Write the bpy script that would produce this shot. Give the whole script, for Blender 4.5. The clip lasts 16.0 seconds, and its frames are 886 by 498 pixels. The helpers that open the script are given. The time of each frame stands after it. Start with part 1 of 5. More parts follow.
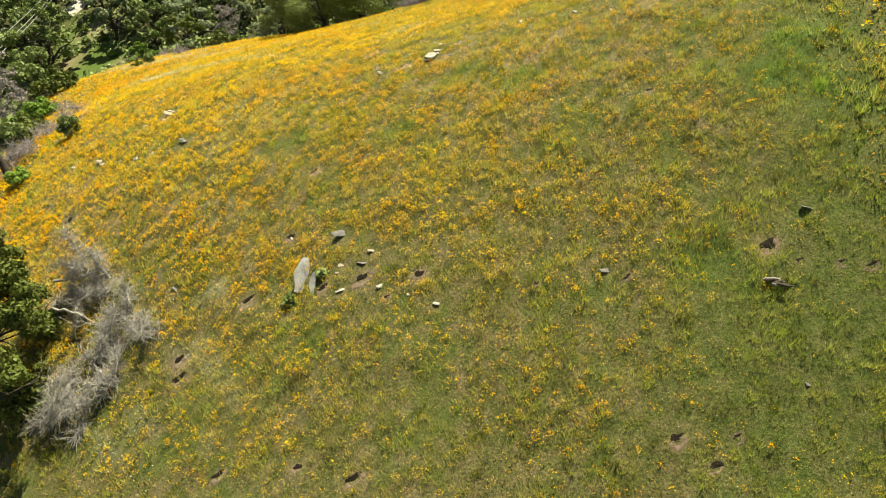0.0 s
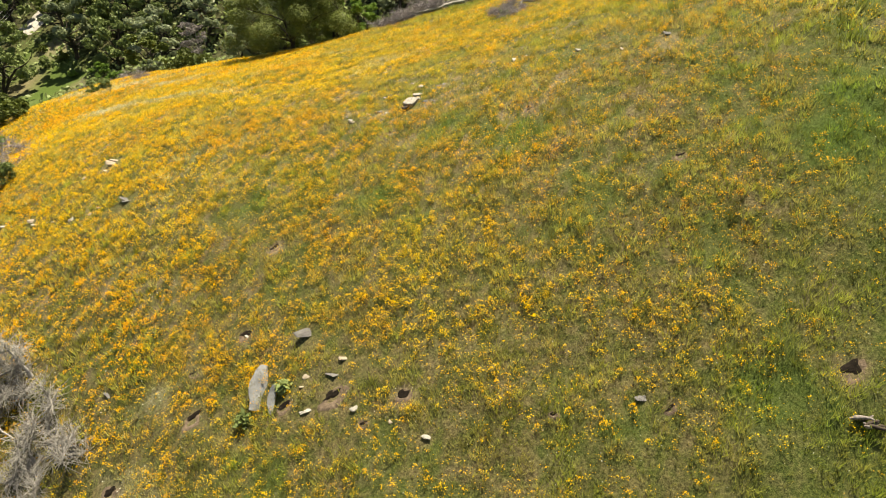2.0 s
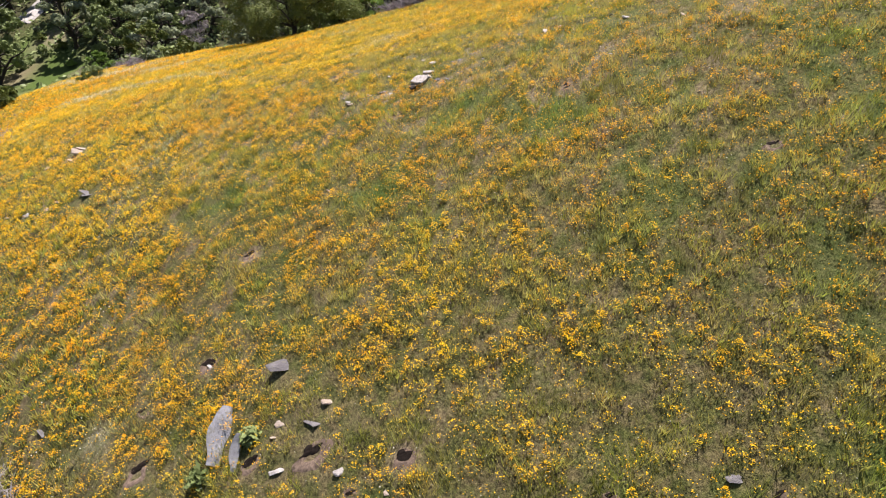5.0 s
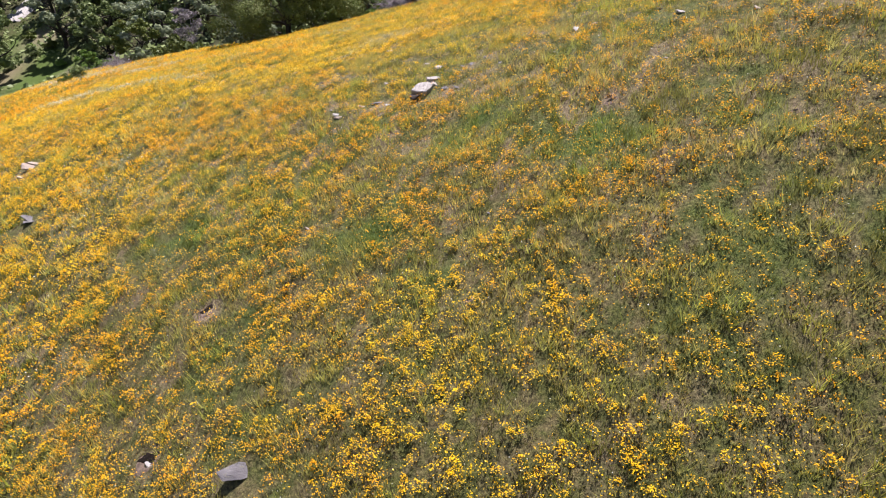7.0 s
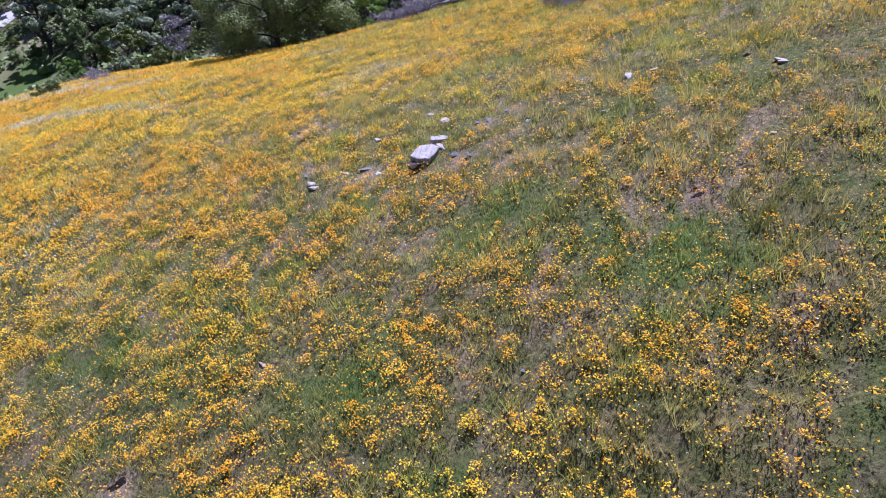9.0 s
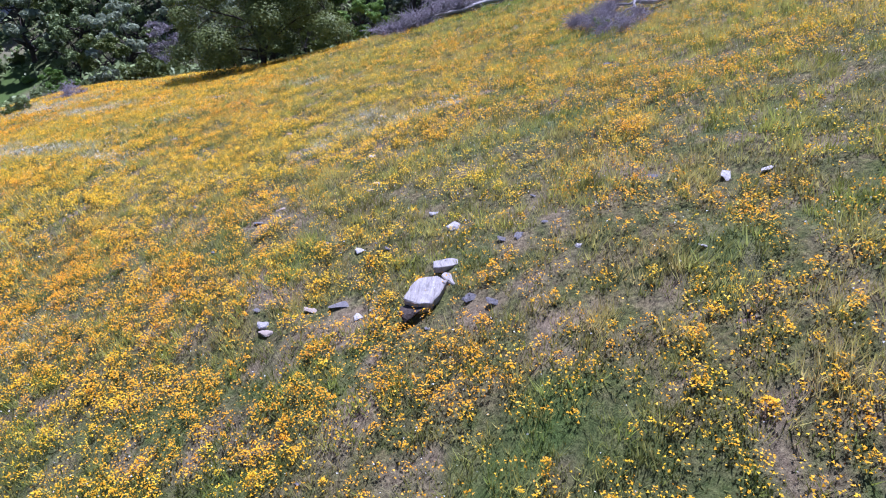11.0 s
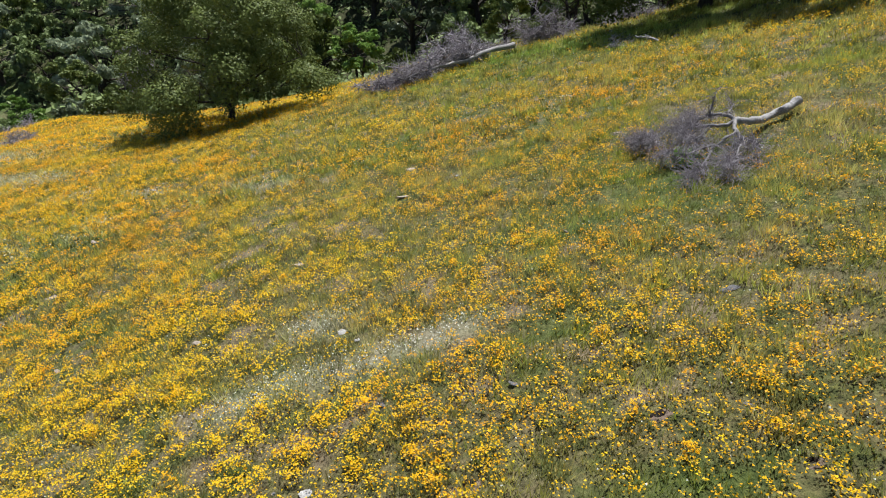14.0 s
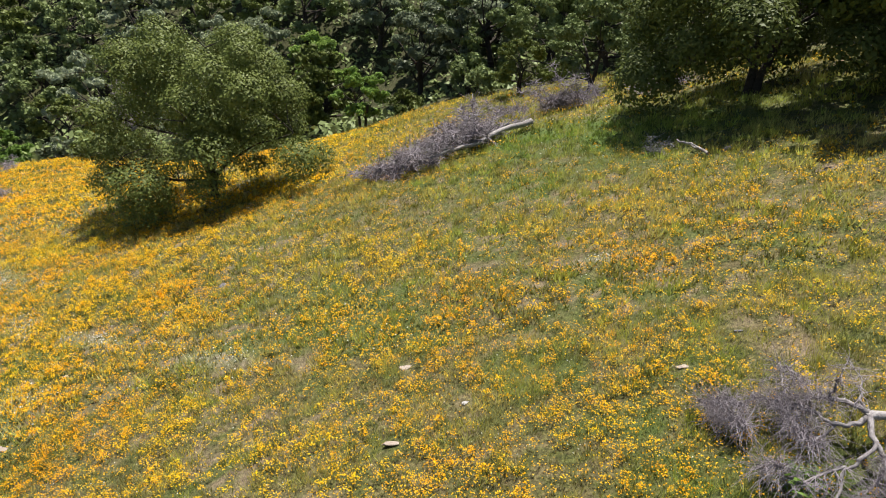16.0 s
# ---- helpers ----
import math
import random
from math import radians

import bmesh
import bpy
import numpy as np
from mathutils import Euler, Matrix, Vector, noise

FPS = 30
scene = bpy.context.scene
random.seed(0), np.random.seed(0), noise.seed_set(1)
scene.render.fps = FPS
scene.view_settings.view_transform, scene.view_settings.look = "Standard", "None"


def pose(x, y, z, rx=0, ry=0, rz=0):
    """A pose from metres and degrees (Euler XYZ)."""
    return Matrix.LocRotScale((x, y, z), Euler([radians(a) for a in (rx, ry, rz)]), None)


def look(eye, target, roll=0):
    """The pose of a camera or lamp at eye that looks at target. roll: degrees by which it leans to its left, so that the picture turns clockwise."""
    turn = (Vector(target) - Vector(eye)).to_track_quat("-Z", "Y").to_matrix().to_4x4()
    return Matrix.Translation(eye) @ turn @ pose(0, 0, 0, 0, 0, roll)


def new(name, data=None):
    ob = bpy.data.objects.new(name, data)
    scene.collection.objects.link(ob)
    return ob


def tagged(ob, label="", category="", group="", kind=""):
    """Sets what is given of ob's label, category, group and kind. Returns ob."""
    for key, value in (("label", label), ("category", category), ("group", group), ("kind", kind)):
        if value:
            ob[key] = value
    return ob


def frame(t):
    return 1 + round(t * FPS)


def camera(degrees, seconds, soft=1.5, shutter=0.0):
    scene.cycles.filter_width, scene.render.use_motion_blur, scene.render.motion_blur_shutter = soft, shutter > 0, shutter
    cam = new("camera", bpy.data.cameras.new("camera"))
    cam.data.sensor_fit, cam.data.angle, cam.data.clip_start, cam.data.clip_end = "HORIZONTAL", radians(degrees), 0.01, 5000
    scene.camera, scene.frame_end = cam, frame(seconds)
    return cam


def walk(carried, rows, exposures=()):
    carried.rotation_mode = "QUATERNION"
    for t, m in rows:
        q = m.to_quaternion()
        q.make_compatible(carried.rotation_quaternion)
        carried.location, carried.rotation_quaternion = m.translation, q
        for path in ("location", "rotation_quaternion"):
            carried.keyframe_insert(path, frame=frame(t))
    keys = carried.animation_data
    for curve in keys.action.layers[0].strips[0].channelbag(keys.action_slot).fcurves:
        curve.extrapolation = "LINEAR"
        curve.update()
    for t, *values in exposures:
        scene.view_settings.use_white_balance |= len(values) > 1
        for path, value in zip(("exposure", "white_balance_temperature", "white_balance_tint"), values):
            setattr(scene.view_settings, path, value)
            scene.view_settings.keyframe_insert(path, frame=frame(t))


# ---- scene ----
cam = camera(70.0, 16.0, 1.05)
METRES, EYE, TILT, LEAN, TURN = 36.0, 14.0, -28.0, 0.0, 0.0
ROWS = [
    (0.0, 0.0, 0.0, 0.0, 0.01, -0.87, -0.44),
    (0.5, -0.0019, 0.0347, 0.0259, -0.95, -0.7, 0.5),
    (1.0, -0.0032, 0.0665, 0.0491, -1.88, -0.64, 1.45),
    (1.5, -0.0041, 0.0936, 0.0668, -1.85, -0.59, 1.37),
    (2.0, -0.0037, 0.1147, 0.0764, -1.6, -0.53, 1.03),
    (2.5, -0.003, 0.1347, 0.0824, -1.59, -0.51, 0.99),
    (3.0, -0.0029, 0.1533, 0.0853, -1.59, -0.49, 0.96),
    (3.5, -0.0032, 0.1694, 0.0831, -1.41, -0.51, 0.76),
    (6.0, -0.0065, 0.2747, 0.0947, -0.76, -0.6, 0.05),
    (6.5, -0.0069, 0.3007, 0.1039, -0.74, -0.61, 0.04),
    (7.0, -0.0077, 0.328, 0.1155, -0.72, -0.58, -0.02),
    (7.5, -0.0091, 0.3567, 0.1293, -0.69, -0.53, -0.08),
    (8.0, -0.0104, 0.3854, 0.1439, -0.71, -0.49, -0.17),
    (8.5, -0.0101, 0.4124, 0.1593, -0.75, -0.46, -0.21),
    (9.0, -0.0112, 0.4403, 0.1772, -0.76, -0.42, -0.28),
    (11.5, -0.0126, 0.5809, 0.2632, -0.56, -0.85, 0.13),
    (12.0, -0.0127, 0.6105, 0.2815, -0.6, -0.73, 0.0),
    (12.5, -0.0129, 0.6413, 0.3014, -0.61, -0.64, -0.1),
    (13.0, -0.0124, 0.6731, 0.3216, -0.64, -0.53, -0.21),
    (13.5, -0.0117, 0.7027, 0.3454, -0.64, -0.46, -0.3),
    (14.0, -0.0108, 0.7298, 0.372, -0.69, -0.35, -0.42),
    (14.5, -0.0101, 0.7572, 0.4013, -0.75, -0.18, -0.64),
    (15.0, -0.0101, 0.7839, 0.4317, -0.75, -0.11, -0.74),
    (15.5, -0.0104, 0.8091, 0.4647, -0.62, -0.04, -0.94),
    (16.0, -0.0108, 0.834, 0.4978, -0.16, 0.05, -1.54),
]
walk(cam, [(t, pose(0, 0, EYE, TILT, LEAN, TURN) @ pose(METRES * x, METRES * y, METRES * z, 90 + pitch, roll, yaw)) for t, x, y, z, yaw, pitch, roll in ROWS],
     [(0.0, 1.29, 8800, -8), (1.5, 1.23, 8800, -4), (3.5, 1.13, 6900, 12), (6.0, 1.07, 6500, 19), (8.0, 0.99, 5700, 27), (9.0, 0.91, 5100, 34), (11.5, 0.95, 4950, 28), (12.5, 0.63, 5600, 11), (13.5, 0.65, 5500, 4), (14.5, 0.71, 6500, 8), (16.0, 0.89, 6500, 10)])

# ---- world, sun ----
SUN = Vector((0.10, 0.38, 0.92)).normalized()
world = bpy.data.worlds.new("world")
scene.world = world
world.use_nodes = True
wt = world.node_tree
sky = wt.nodes.new("ShaderNodeTexSky")
sky.sky_type, sky.sun_disc = "NISHITA", False
sky.sun_elevation, sky.sun_rotation = math.asin(SUN.z), math.atan2(SUN.x, SUN.y)
wt.links.new(sky.outputs[0], wt.nodes["Background"].inputs[0])
wt.nodes["Background"].inputs[1].default_value = 0.055
sun = new("sun", bpy.data.lights.new("sun", "SUN"))
sun.data.energy, sun.data.angle, sun.data.color = 5.0, radians(0.53), (1.0, 0.96, 0.88)
sun.matrix_world = look((0, 0, 60), Vector((0, 0, 60)) - SUN)

# ---- terrain shape: a tilted base, broad swells, and the far valley side ----
SWELLS = [
    [-1.85, 2.10, -0.41, -3.54, -1.03, -2.02, 1.35, -5.85],
    [-5.39, 3.09, -4.83, -0.74, 4.20, -3.65, 5.69, 2.24],
    [-4.54, -1.59, -5.69, 3.31, 1.29, -1.44, 1.81, -8.91],
    [0.71, -4.83, 5.53, 1.68, -2.60, 2.34, 0.98, 0.50],
    [-2.40, -6.39, -0.63, 1.08, 1.34, 0.12, -2.10, 0.33],
    [-5.46, 2.47, 3.63, 2.73, 0.89, 1.76, 3.63, -4.92],
]
KNOLLS = [
    [0.00, 0.00, -0.00, -0.00, -0.00, -0.00, 0.00, 0.00, 0.00, 0.06, 0.22, 0.67],
    [-0.00, 0.00, -0.01, -0.03, -0.02, -0.02, 0.00, 0.07, -0.06, -0.55, -0.50, 0.46],
    [-0.03, -0.07, -0.04, -0.07, -0.01, -0.05, -0.03, 0.25, 0.17, -0.24, -0.16, -0.09],
    [-0.14, -0.47, -0.04, 0.14, 0.03, 0.09, -0.00, 0.07, -0.22, -0.25, 0.35, -0.45],
    [0.32, -0.16, 0.19, 0.40, -0.24, 0.03, -0.01, 0.06, -0.44, -0.24, 0.72, 0.29],
    [0.66, 0.00, -0.47, -0.02, -0.18, 0.15, -0.14, 0.24, 0.16, -0.15, 0.21, 0.43],
    [-0.17, -0.24, 0.52, -0.04, -0.27, 0.40, 0.07, -0.08, -0.15, -0.16, -0.03, 0.08],
    [-0.37, -0.23, 0.57, 0.07, -0.21, 0.04, -0.06, -0.02, -0.02, -0.04, -0.01, 0.00],
]
SWELL_X, SWELL_Y = (-45, -30, -15, 0, 15, 30), (-15, 0, 15, 30, 45, 60, 75, 90)
KNOLL_X, KNOLL_Y = np.arange(-37.5, 16, 7.5), np.arange(7.5, 91, 7.5)


def hills(x, y, xs, ys, weights, size):
    """A sum of round swells on a grid of centres."""
    ex, ey = np.exp(-((x[..., None] - np.array(xs)) ** 2) / size), np.exp(-((y[..., None] - np.array(ys)) ** 2) / size)
    return ((ex @ np.array(weights)) * ey).sum(-1)


def height(x, y):
    x, y = np.asarray(x, float), np.asarray(y, float)
    far = 0.33 * np.maximum(0, y - 104) + 0.3 * np.maximum(0, -x - 75)
    z = 4 + 0.2 * np.clip(x, -70, 90) + 60 * np.tanh(far / 60)
    return z + hills(x, y, SWELL_X, SWELL_Y, SWELLS, 450) + hills(x, y, KNOLL_X, KNOLL_Y, KNOLLS, 90)


def ground_at(x, y):
    return float(height(x, y))


def lattice(ix, iy, seed):
    h = (ix.astype(np.int64) * 374761393 + iy.astype(np.int64) * 668265263 + seed * 974711) & 0x7FFFFFFF
    h = ((h ^ (h >> 13)) * 1274126177) & 0x7FFFFFFF
    return ((h ^ (h >> 16)) & 0xFFFF) / 65535.0


def vnoise(x, y, size, seed):
    """Smooth value noise between 0 and 1."""
    x, y = np.asarray(x, float) / size, np.asarray(y, float) / size
    ix, iy = np.floor(x), np.floor(y)
    fx, fy = x - ix, y - iy
    fx, fy = fx * fx * (3 - 2 * fx), fy * fy * (3 - 2 * fy)
    a, b = lattice(ix, iy, seed), lattice(ix + 1, iy, seed)
    c, d = lattice(ix, iy + 1, seed), lattice(ix + 1, iy + 1, seed)
    return (a * (1 - fx) + b * fx) * (1 - fy) + (c * (1 - fx) + d * fx) * fy


def fractal(x, y, size, seed, octaves=3):
    total, amp, norm = 0.0, 1.0, 0.0
    for k in range(octaves):
        total = total + amp * vnoise(x, y, size / 2**k, seed + 7 * k)
        norm, amp = norm + amp, amp * 0.55
    return total / norm


def smooth(a, b, v):
    t = np.clip((v - a) / (b - a), 0, 1)
    return t * t * (3 - 2 * t)


def blob(x, y, cx, cy, rx, ry, turn=0.0):
    c, s = math.cos(radians(turn)), math.sin(radians(turn))
    u, v = (x - cx) * c + (y - cy) * s, -(x - cx) * s + (y - cy) * c
    return np.exp(-((u / rx) ** 2 + (v / ry) ** 2))


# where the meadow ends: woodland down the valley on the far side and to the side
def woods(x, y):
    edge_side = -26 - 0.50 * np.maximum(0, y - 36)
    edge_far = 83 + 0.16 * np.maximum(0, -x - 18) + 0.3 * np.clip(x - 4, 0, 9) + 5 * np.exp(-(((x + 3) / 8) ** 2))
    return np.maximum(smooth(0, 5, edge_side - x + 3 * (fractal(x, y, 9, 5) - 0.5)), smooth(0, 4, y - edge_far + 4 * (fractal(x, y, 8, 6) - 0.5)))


LUSH = ((2.85, 24.32, 1.3, 0.7, 0), (1.37, 33.25, 1.6, 0.6, 10), (-1.92, 24.15, 1.0, 0.5, 0), (-6.99, 26.19, 1.4, 0.6, 0), (0.81, 26.31, 1.0, 0.6, 0),
        (4.26, 40.41, 1.8, 1.5, 0), (-11.38, 45.6, 2.5, 0.8, -30), (8.74, 58.11, 9.0, 4.0, 0), (11.42, 19.89, 2.5, 4, 0), (11.5, 31, 3.0, 3.0, 0), (5.19, 62.98, 6, 3, 0), (9.23, 12.82, 4.0, 3.0, 0))
PALE = ((-2.92, 36.29, 0.75, 0.35, 15), (-1.54, 36.6, 0.9, 0.4, 12), (-0.3, 36.87, 0.7, 0.35, 10), (-10.26, 49.5, 1.2, 0.25, -25), (-5.84, 47.11, 1.3, 0.22, -20),
        (-17.08, 46.89, 5.5, 0.6, -38), (-24.5, 53.5, 5.0, 1.2, -38), (-11.66, 41.73, 1.6, 0.3, -35), (-2.26, 37.87, 0.6, 0.35, 0), (-8.67, 20.37, 0.45, 0.4, 0),
        (-28, 66, 7, 1.5, -30), (-35.6, 73.2, 5, 2, -20), (-20.32, 57.52, 5, 0.8, -30), (3.43, 48.46, 0.5, 0.2, 0))
# burrows and scraped soil: plan place and half width
BURROWS = ((-5.17, 23.66, 0.30), (-5.70, 20.98, 0.36), (-2.74, 18.07, 0.52), (-0.75, 17.44, 0.32), (-1.83, 17.18, 0.20), (-4.12, 18.36, 0.29), (-7.12, 19.20, 0.50), (-7.39, 20.57, 0.24), (-10.01, 22.66, 0.16), (-7.33, 21.46, 0.12), (6.84, 20.98, 0.25), (-15.28, 30.71, 0.21), (3.30, 25.32, 0.14), (-9.63, 18.22, 0.50),
           (-9.43, 17.54, 0.37), (-2.46, 12.36, 0.39), (-4.25, 13.14, 0.26), (-6.95, 13.79, 0.32), (5.92, 11.57, 0.34), (6.65, 10.92, 0.26), (7.27, 11.40, 0.23), (8.96, 15.19, 0.42), (10.53, 14.39, 0.21), (11.12, 14.16, 0.23), (9.59, 14.67, 0.21), (-19.20, 28.96, 0.63), (5.26, 15.45, 0.15), (-0.80, 17.50, 0.20),
           (2.79, 15.96, 0.15), (3.35, 25.21, 0.17), (2.73, 27.00, 0.12), (4.58, 26.49, 0.07), (-5.20, 23.72, 0.19), (4.07, 28.57, 0.09), (2.72, 37.41, 0.10), (1.95, 34.39, 0.13), (-0.06, 34.00, 0.20), (2.95, 33.47, 0.13), (9.86, 50.96, 0.29), (0.32, 21.72, 0.12), (5.96, 23.05, 0.10), (-3.22, 23.42, 0.09))
BARE = ((8.97, 15.22, 0.35), (-9.54, 18.06, 0.5), (4.62, 26.4, 0.4), (2.73, 37.44, 0.28), (1.78, 38.54, 0.3), (10.07, 51.15, 0.5), (1.03, 30.33, 0.35), (0.62, 29.42, 0.35), (-1.01, 32.15, 0.3), (2.56, 30.01, 0.3),
        (0.42, 32.08, 0.3), (-3.33, 32.48, 0.3), (1.26, 35.85, 0.25), (0.01, 28.28, 0.45), (-5.16, 23.64, 0.5), (-0.81, 17.53, 0.35), (-1.08, 45.57, 0.25), (0.1, 43.98, 0.3), (-15.28, 31.64, 0.7), (-15.59, 34.67, 0.6))


# stones: plan place, length, width, height, turn, kind and shape
STONES = (
    (-0.13, 30.36, 0.31, 0.22, 0.16, 30, "pale", 1), (-0.47, 30.86, 0.22, 0.12, 0.09, 0, "pale", 2), (-1.67, 30.45, 0.30, 0.22, 0.16, 15, "pale", 3), (-1.41, 30.55, 0.10, 0.08, 0.06, 0, "grey", 4),
    (-1.80, 29.27, 0.46, 0.25, 0.13, 38, "grey", 0), (-2.22, 29.25, 0.29, 0.16, 0.10, -20, "tan", 1), (-2.94, 29.26, 0.26, 0.20, 0.15, 10, "pale", 2), (-1.55, 28.89, 0.20, 0.18, 0.13, 0, "pale", 3),
    (-3.15, 29.59, 0.16, 0.15, 0.14, 0, "grey", 4), (-5.74, 34.34, 0.22, 0.16, 0.12, 0, "grey", 0), (-3.40, 32.72, 0.26, 0.17, 0.13, 0, "tan", 1), (-3.74, 32.35, 0.28, 0.16, 0.10, 10, "grey", 2),
    (-4.50, 31.79, 0.20, 0.13, 0.10, 0, "grey", 3), (-1.61, 32.85, 0.21, 0.20, 0.16, 0, "tan", 4), (-1.82, 34.24, 0.13, 0.12, 0.11, 0, "grey", 0), (0.02, 28.55, 0.28, 0.17, 0.13, 30, "grey", 1),
    (0.29, 28.36, 0.28, 0.15, 0.11, 0, "grey", 2), (0.70, 29.49, 0.30, 0.17, 0.12, 10, "grey", 3), (1.05, 29.64, 0.15, 0.10, 0.08, 0, "grey", 4), (1.04, 30.54, 0.16, 0.09, 0.07, 0, "grey", 0),
    (1.39, 28.89, 0.13, 0.12, 0.11, -60, "pale", 1), (2.67, 28.15, 0.17, 0.09, 0.05, 0, "pale", 2), (3.40, 29.44, 0.44, 0.24, 0.08, 10, "pale", 3), (3.79, 29.30, 0.28, 0.17, 0.13, 20, "pale", 4),
    (2.57, 29.95, 0.20, 0.11, 0.07, 0, "grey", 0), (-0.57, 29.72, 0.10, 0.08, 0.06, 0, "grey", 1), (-1.17, 30.24, 0.18, 0.10, 0.07, 0, "grey", 2), (-0.57, 28.26, 0.18, 0.10, 0.07, 0, "grey", 3),
    (-2.26, 30.88, 0.12, 0.08, 0.06, 0, "tan", 4), (5.41, 27.78, 0.31, 0.17, 0.10, 10, "pale", 0), (4.60, 25.92, 0.14, 0.10, 0.07, 0, "pale", 1), (0.51, 29.57, 0.25, 0.14, 0.08, 0, "grey", 2),
    (-0.37, 29.31, 0.33, 0.18, 0.08, 0, "pale", 3), (0.77, 23.50, 0.21, 0.12, 0.08, 20, "grey", 4), (-3.11, 24.93, 0.16, 0.11, 0.08, 0, "tan", 0), (-5.88, 26.88, 0.13, 0.09, 0.07, 0, "pale", 1),
    (5.17, 28.49, 0.25, 0.14, 0.08, 0, "grey", 2), (-1.69, 32.41, 0.16, 0.13, 0.10, 0, "tan", 3), (-3.38, 32.42, 0.19, 0.12, 0.09, 0, "grey", 4), (-2.01, 26.64, 0.11, 0.08, 0.06, 0, "grey", 0),
    (-3.57, 20.18, 0.79, 0.44, 0.24, 15, "grey", 1), (-2.42, 19.07, 0.42, 0.23, 0.15, 0, "tan", 2), (-3.57, 18.95, 0.37, 0.20, 0.14, 0, "tan", 3), (-3.67, 18.73, 0.22, 0.14, 0.10, 0, "tan", 4),
    (-2.77, 18.73, 0.52, 0.29, 0.14, 0, "grey", 0), (-3.40, 18.04, 0.46, 0.27, 0.20, 0, "pale", 1), (-2.06, 17.62, 0.31, 0.22, 0.16, 20, "pale", 2), (-1.10, 17.01, 0.24, 0.15, 0.11, 0, "tan", 3),
    (-0.20, 16.39, 0.43, 0.24, 0.18, -30, "pale", 4), (-5.66, 20.94, 0.20, 0.16, 0.12, 0, "pale", 0), (-16.08, 31.25, 0.34, 0.31, 0.34, 0, "pale", 1), (-15.45, 34.98, 0.86, 0.48, 0.28, 0, "tan", 2),
    (-12.99, 30.42, 1.02, 0.57, 0.18, 5, "grey", 3), (-17.47, 32.06, 0.32, 0.24, 0.18, 0, "tan", 4), (-18.80, 32.62, 0.47, 0.31, 0.23, 0, "pale", 0), (-15.03, 30.96, 0.30, 0.28, 0.21, 0, "tan", 1),
    (-14.67, 31.20, 0.30, 0.19, 0.15, 0, "tan", 2), (-17.04, 34.81, 0.34, 0.25, 0.19, 0, "tan", 3), (-15.77, 34.52, 0.39, 0.24, 0.18, 0, "tan", 4), (-10.67, 21.32, 0.44, 0.25, 0.14, 0, "grey", 0),
    (4.79, 15.85, 0.19, 0.14, 0.11, 0, "grey", 1), (8.03, 26.35, 0.51, 0.28, 0.19, 0, "grey", 2), (6.59, 26.59, 0.33, 0.19, 0.12, 0, "tan", 3), (5.38, 27.73, 0.26, 0.16, 0.12, 0, "pale", 4),
    (-2.90, 29.08, 0.28, 0.17, 0.13, 0, "tan", 0), (4.79, 15.81, 0.40, 0.22, 0.15, 0, "grey", 1), (10.06, 15.89, 0.51, 0.28, 0.18, 0, "grey", 2), (9.07, 12.16, 0.25, 0.20, 0.15, 0, "grey", 3),
    (-15.49, 35.21, 1.00, 0.56, 0.29, 0, "tan", 4), (-13.08, 30.58, 0.94, 0.52, 0.21, 0, "grey", 0), (-19.04, 32.99, 0.47, 0.36, 0.27, 0, "tan", 1), (-21.23, 34.06, 0.41, 0.30, 0.23, 0, "pale", 2),
    (-1.83, 37.52, 0.27, 0.15, 0.09, 0, "pale", 3), (-4.40, 38.16, 0.27, 0.17, 0.12, 20, "tan", 4), (-3.13, 40.44, 0.30, 0.17, 0.09, 0, "tan", 0), (-1.53, 37.19, 0.11, 0.10, 0.08, 0, "pale", 1),
    (-1.03, 35.51, 0.13, 0.12, 0.12, 70, "grey", 2), (-1.80, 34.33, 0.19, 0.18, 0.13, 60, "pale", 3), (-2.20, 34.44, 0.09, 0.08, 0.11, 80, "grey", 4), (1.86, 39.17, 0.21, 0.13, 0.10, 0, "grey", 0),
    (3.45, 36.35, 0.31, 0.17, 0.08, 0, "grey", 1), (0.59, 35.41, 0.20, 0.11, 0.06, 0, "grey", 2), (2.74, 34.28, 0.15, 0.08, 0.06, 0, "grey", 3), (-2.92, 36.37, 0.15, 0.10, 0.08, 0, "grey", 4),
    (-7.02, 38.31, 0.18, 0.12, 0.09, 0, "tan", 0), (-8.94, 41.52, 0.39, 0.21, 0.11, 0, "tan", 1), (-1.07, 45.49, 0.29, 0.22, 0.16, 0, "tan", 2), (0.12, 43.92, 0.21, 0.12, 0.06, 30, "pale", 3),
    (-1.19, 43.09, 0.45, 0.25, 0.16, 0, "tan", 4), (-9.87, 47.52, 0.15, 0.14, 0.20, 80, "pale", 0), (3.85, 43.60, 0.27, 0.15, 0.08, 0, "tan", 1), (-9.60, 44.78, 0.30, 0.21, 0.16, 0, "tan", 2),
    (-7.16, 51.74, 0.48, 0.27, 0.14, 0, "grey", 3), (4.95, 44.30, 0.24, 0.14, 0.08, 0, "grey", 4),
)


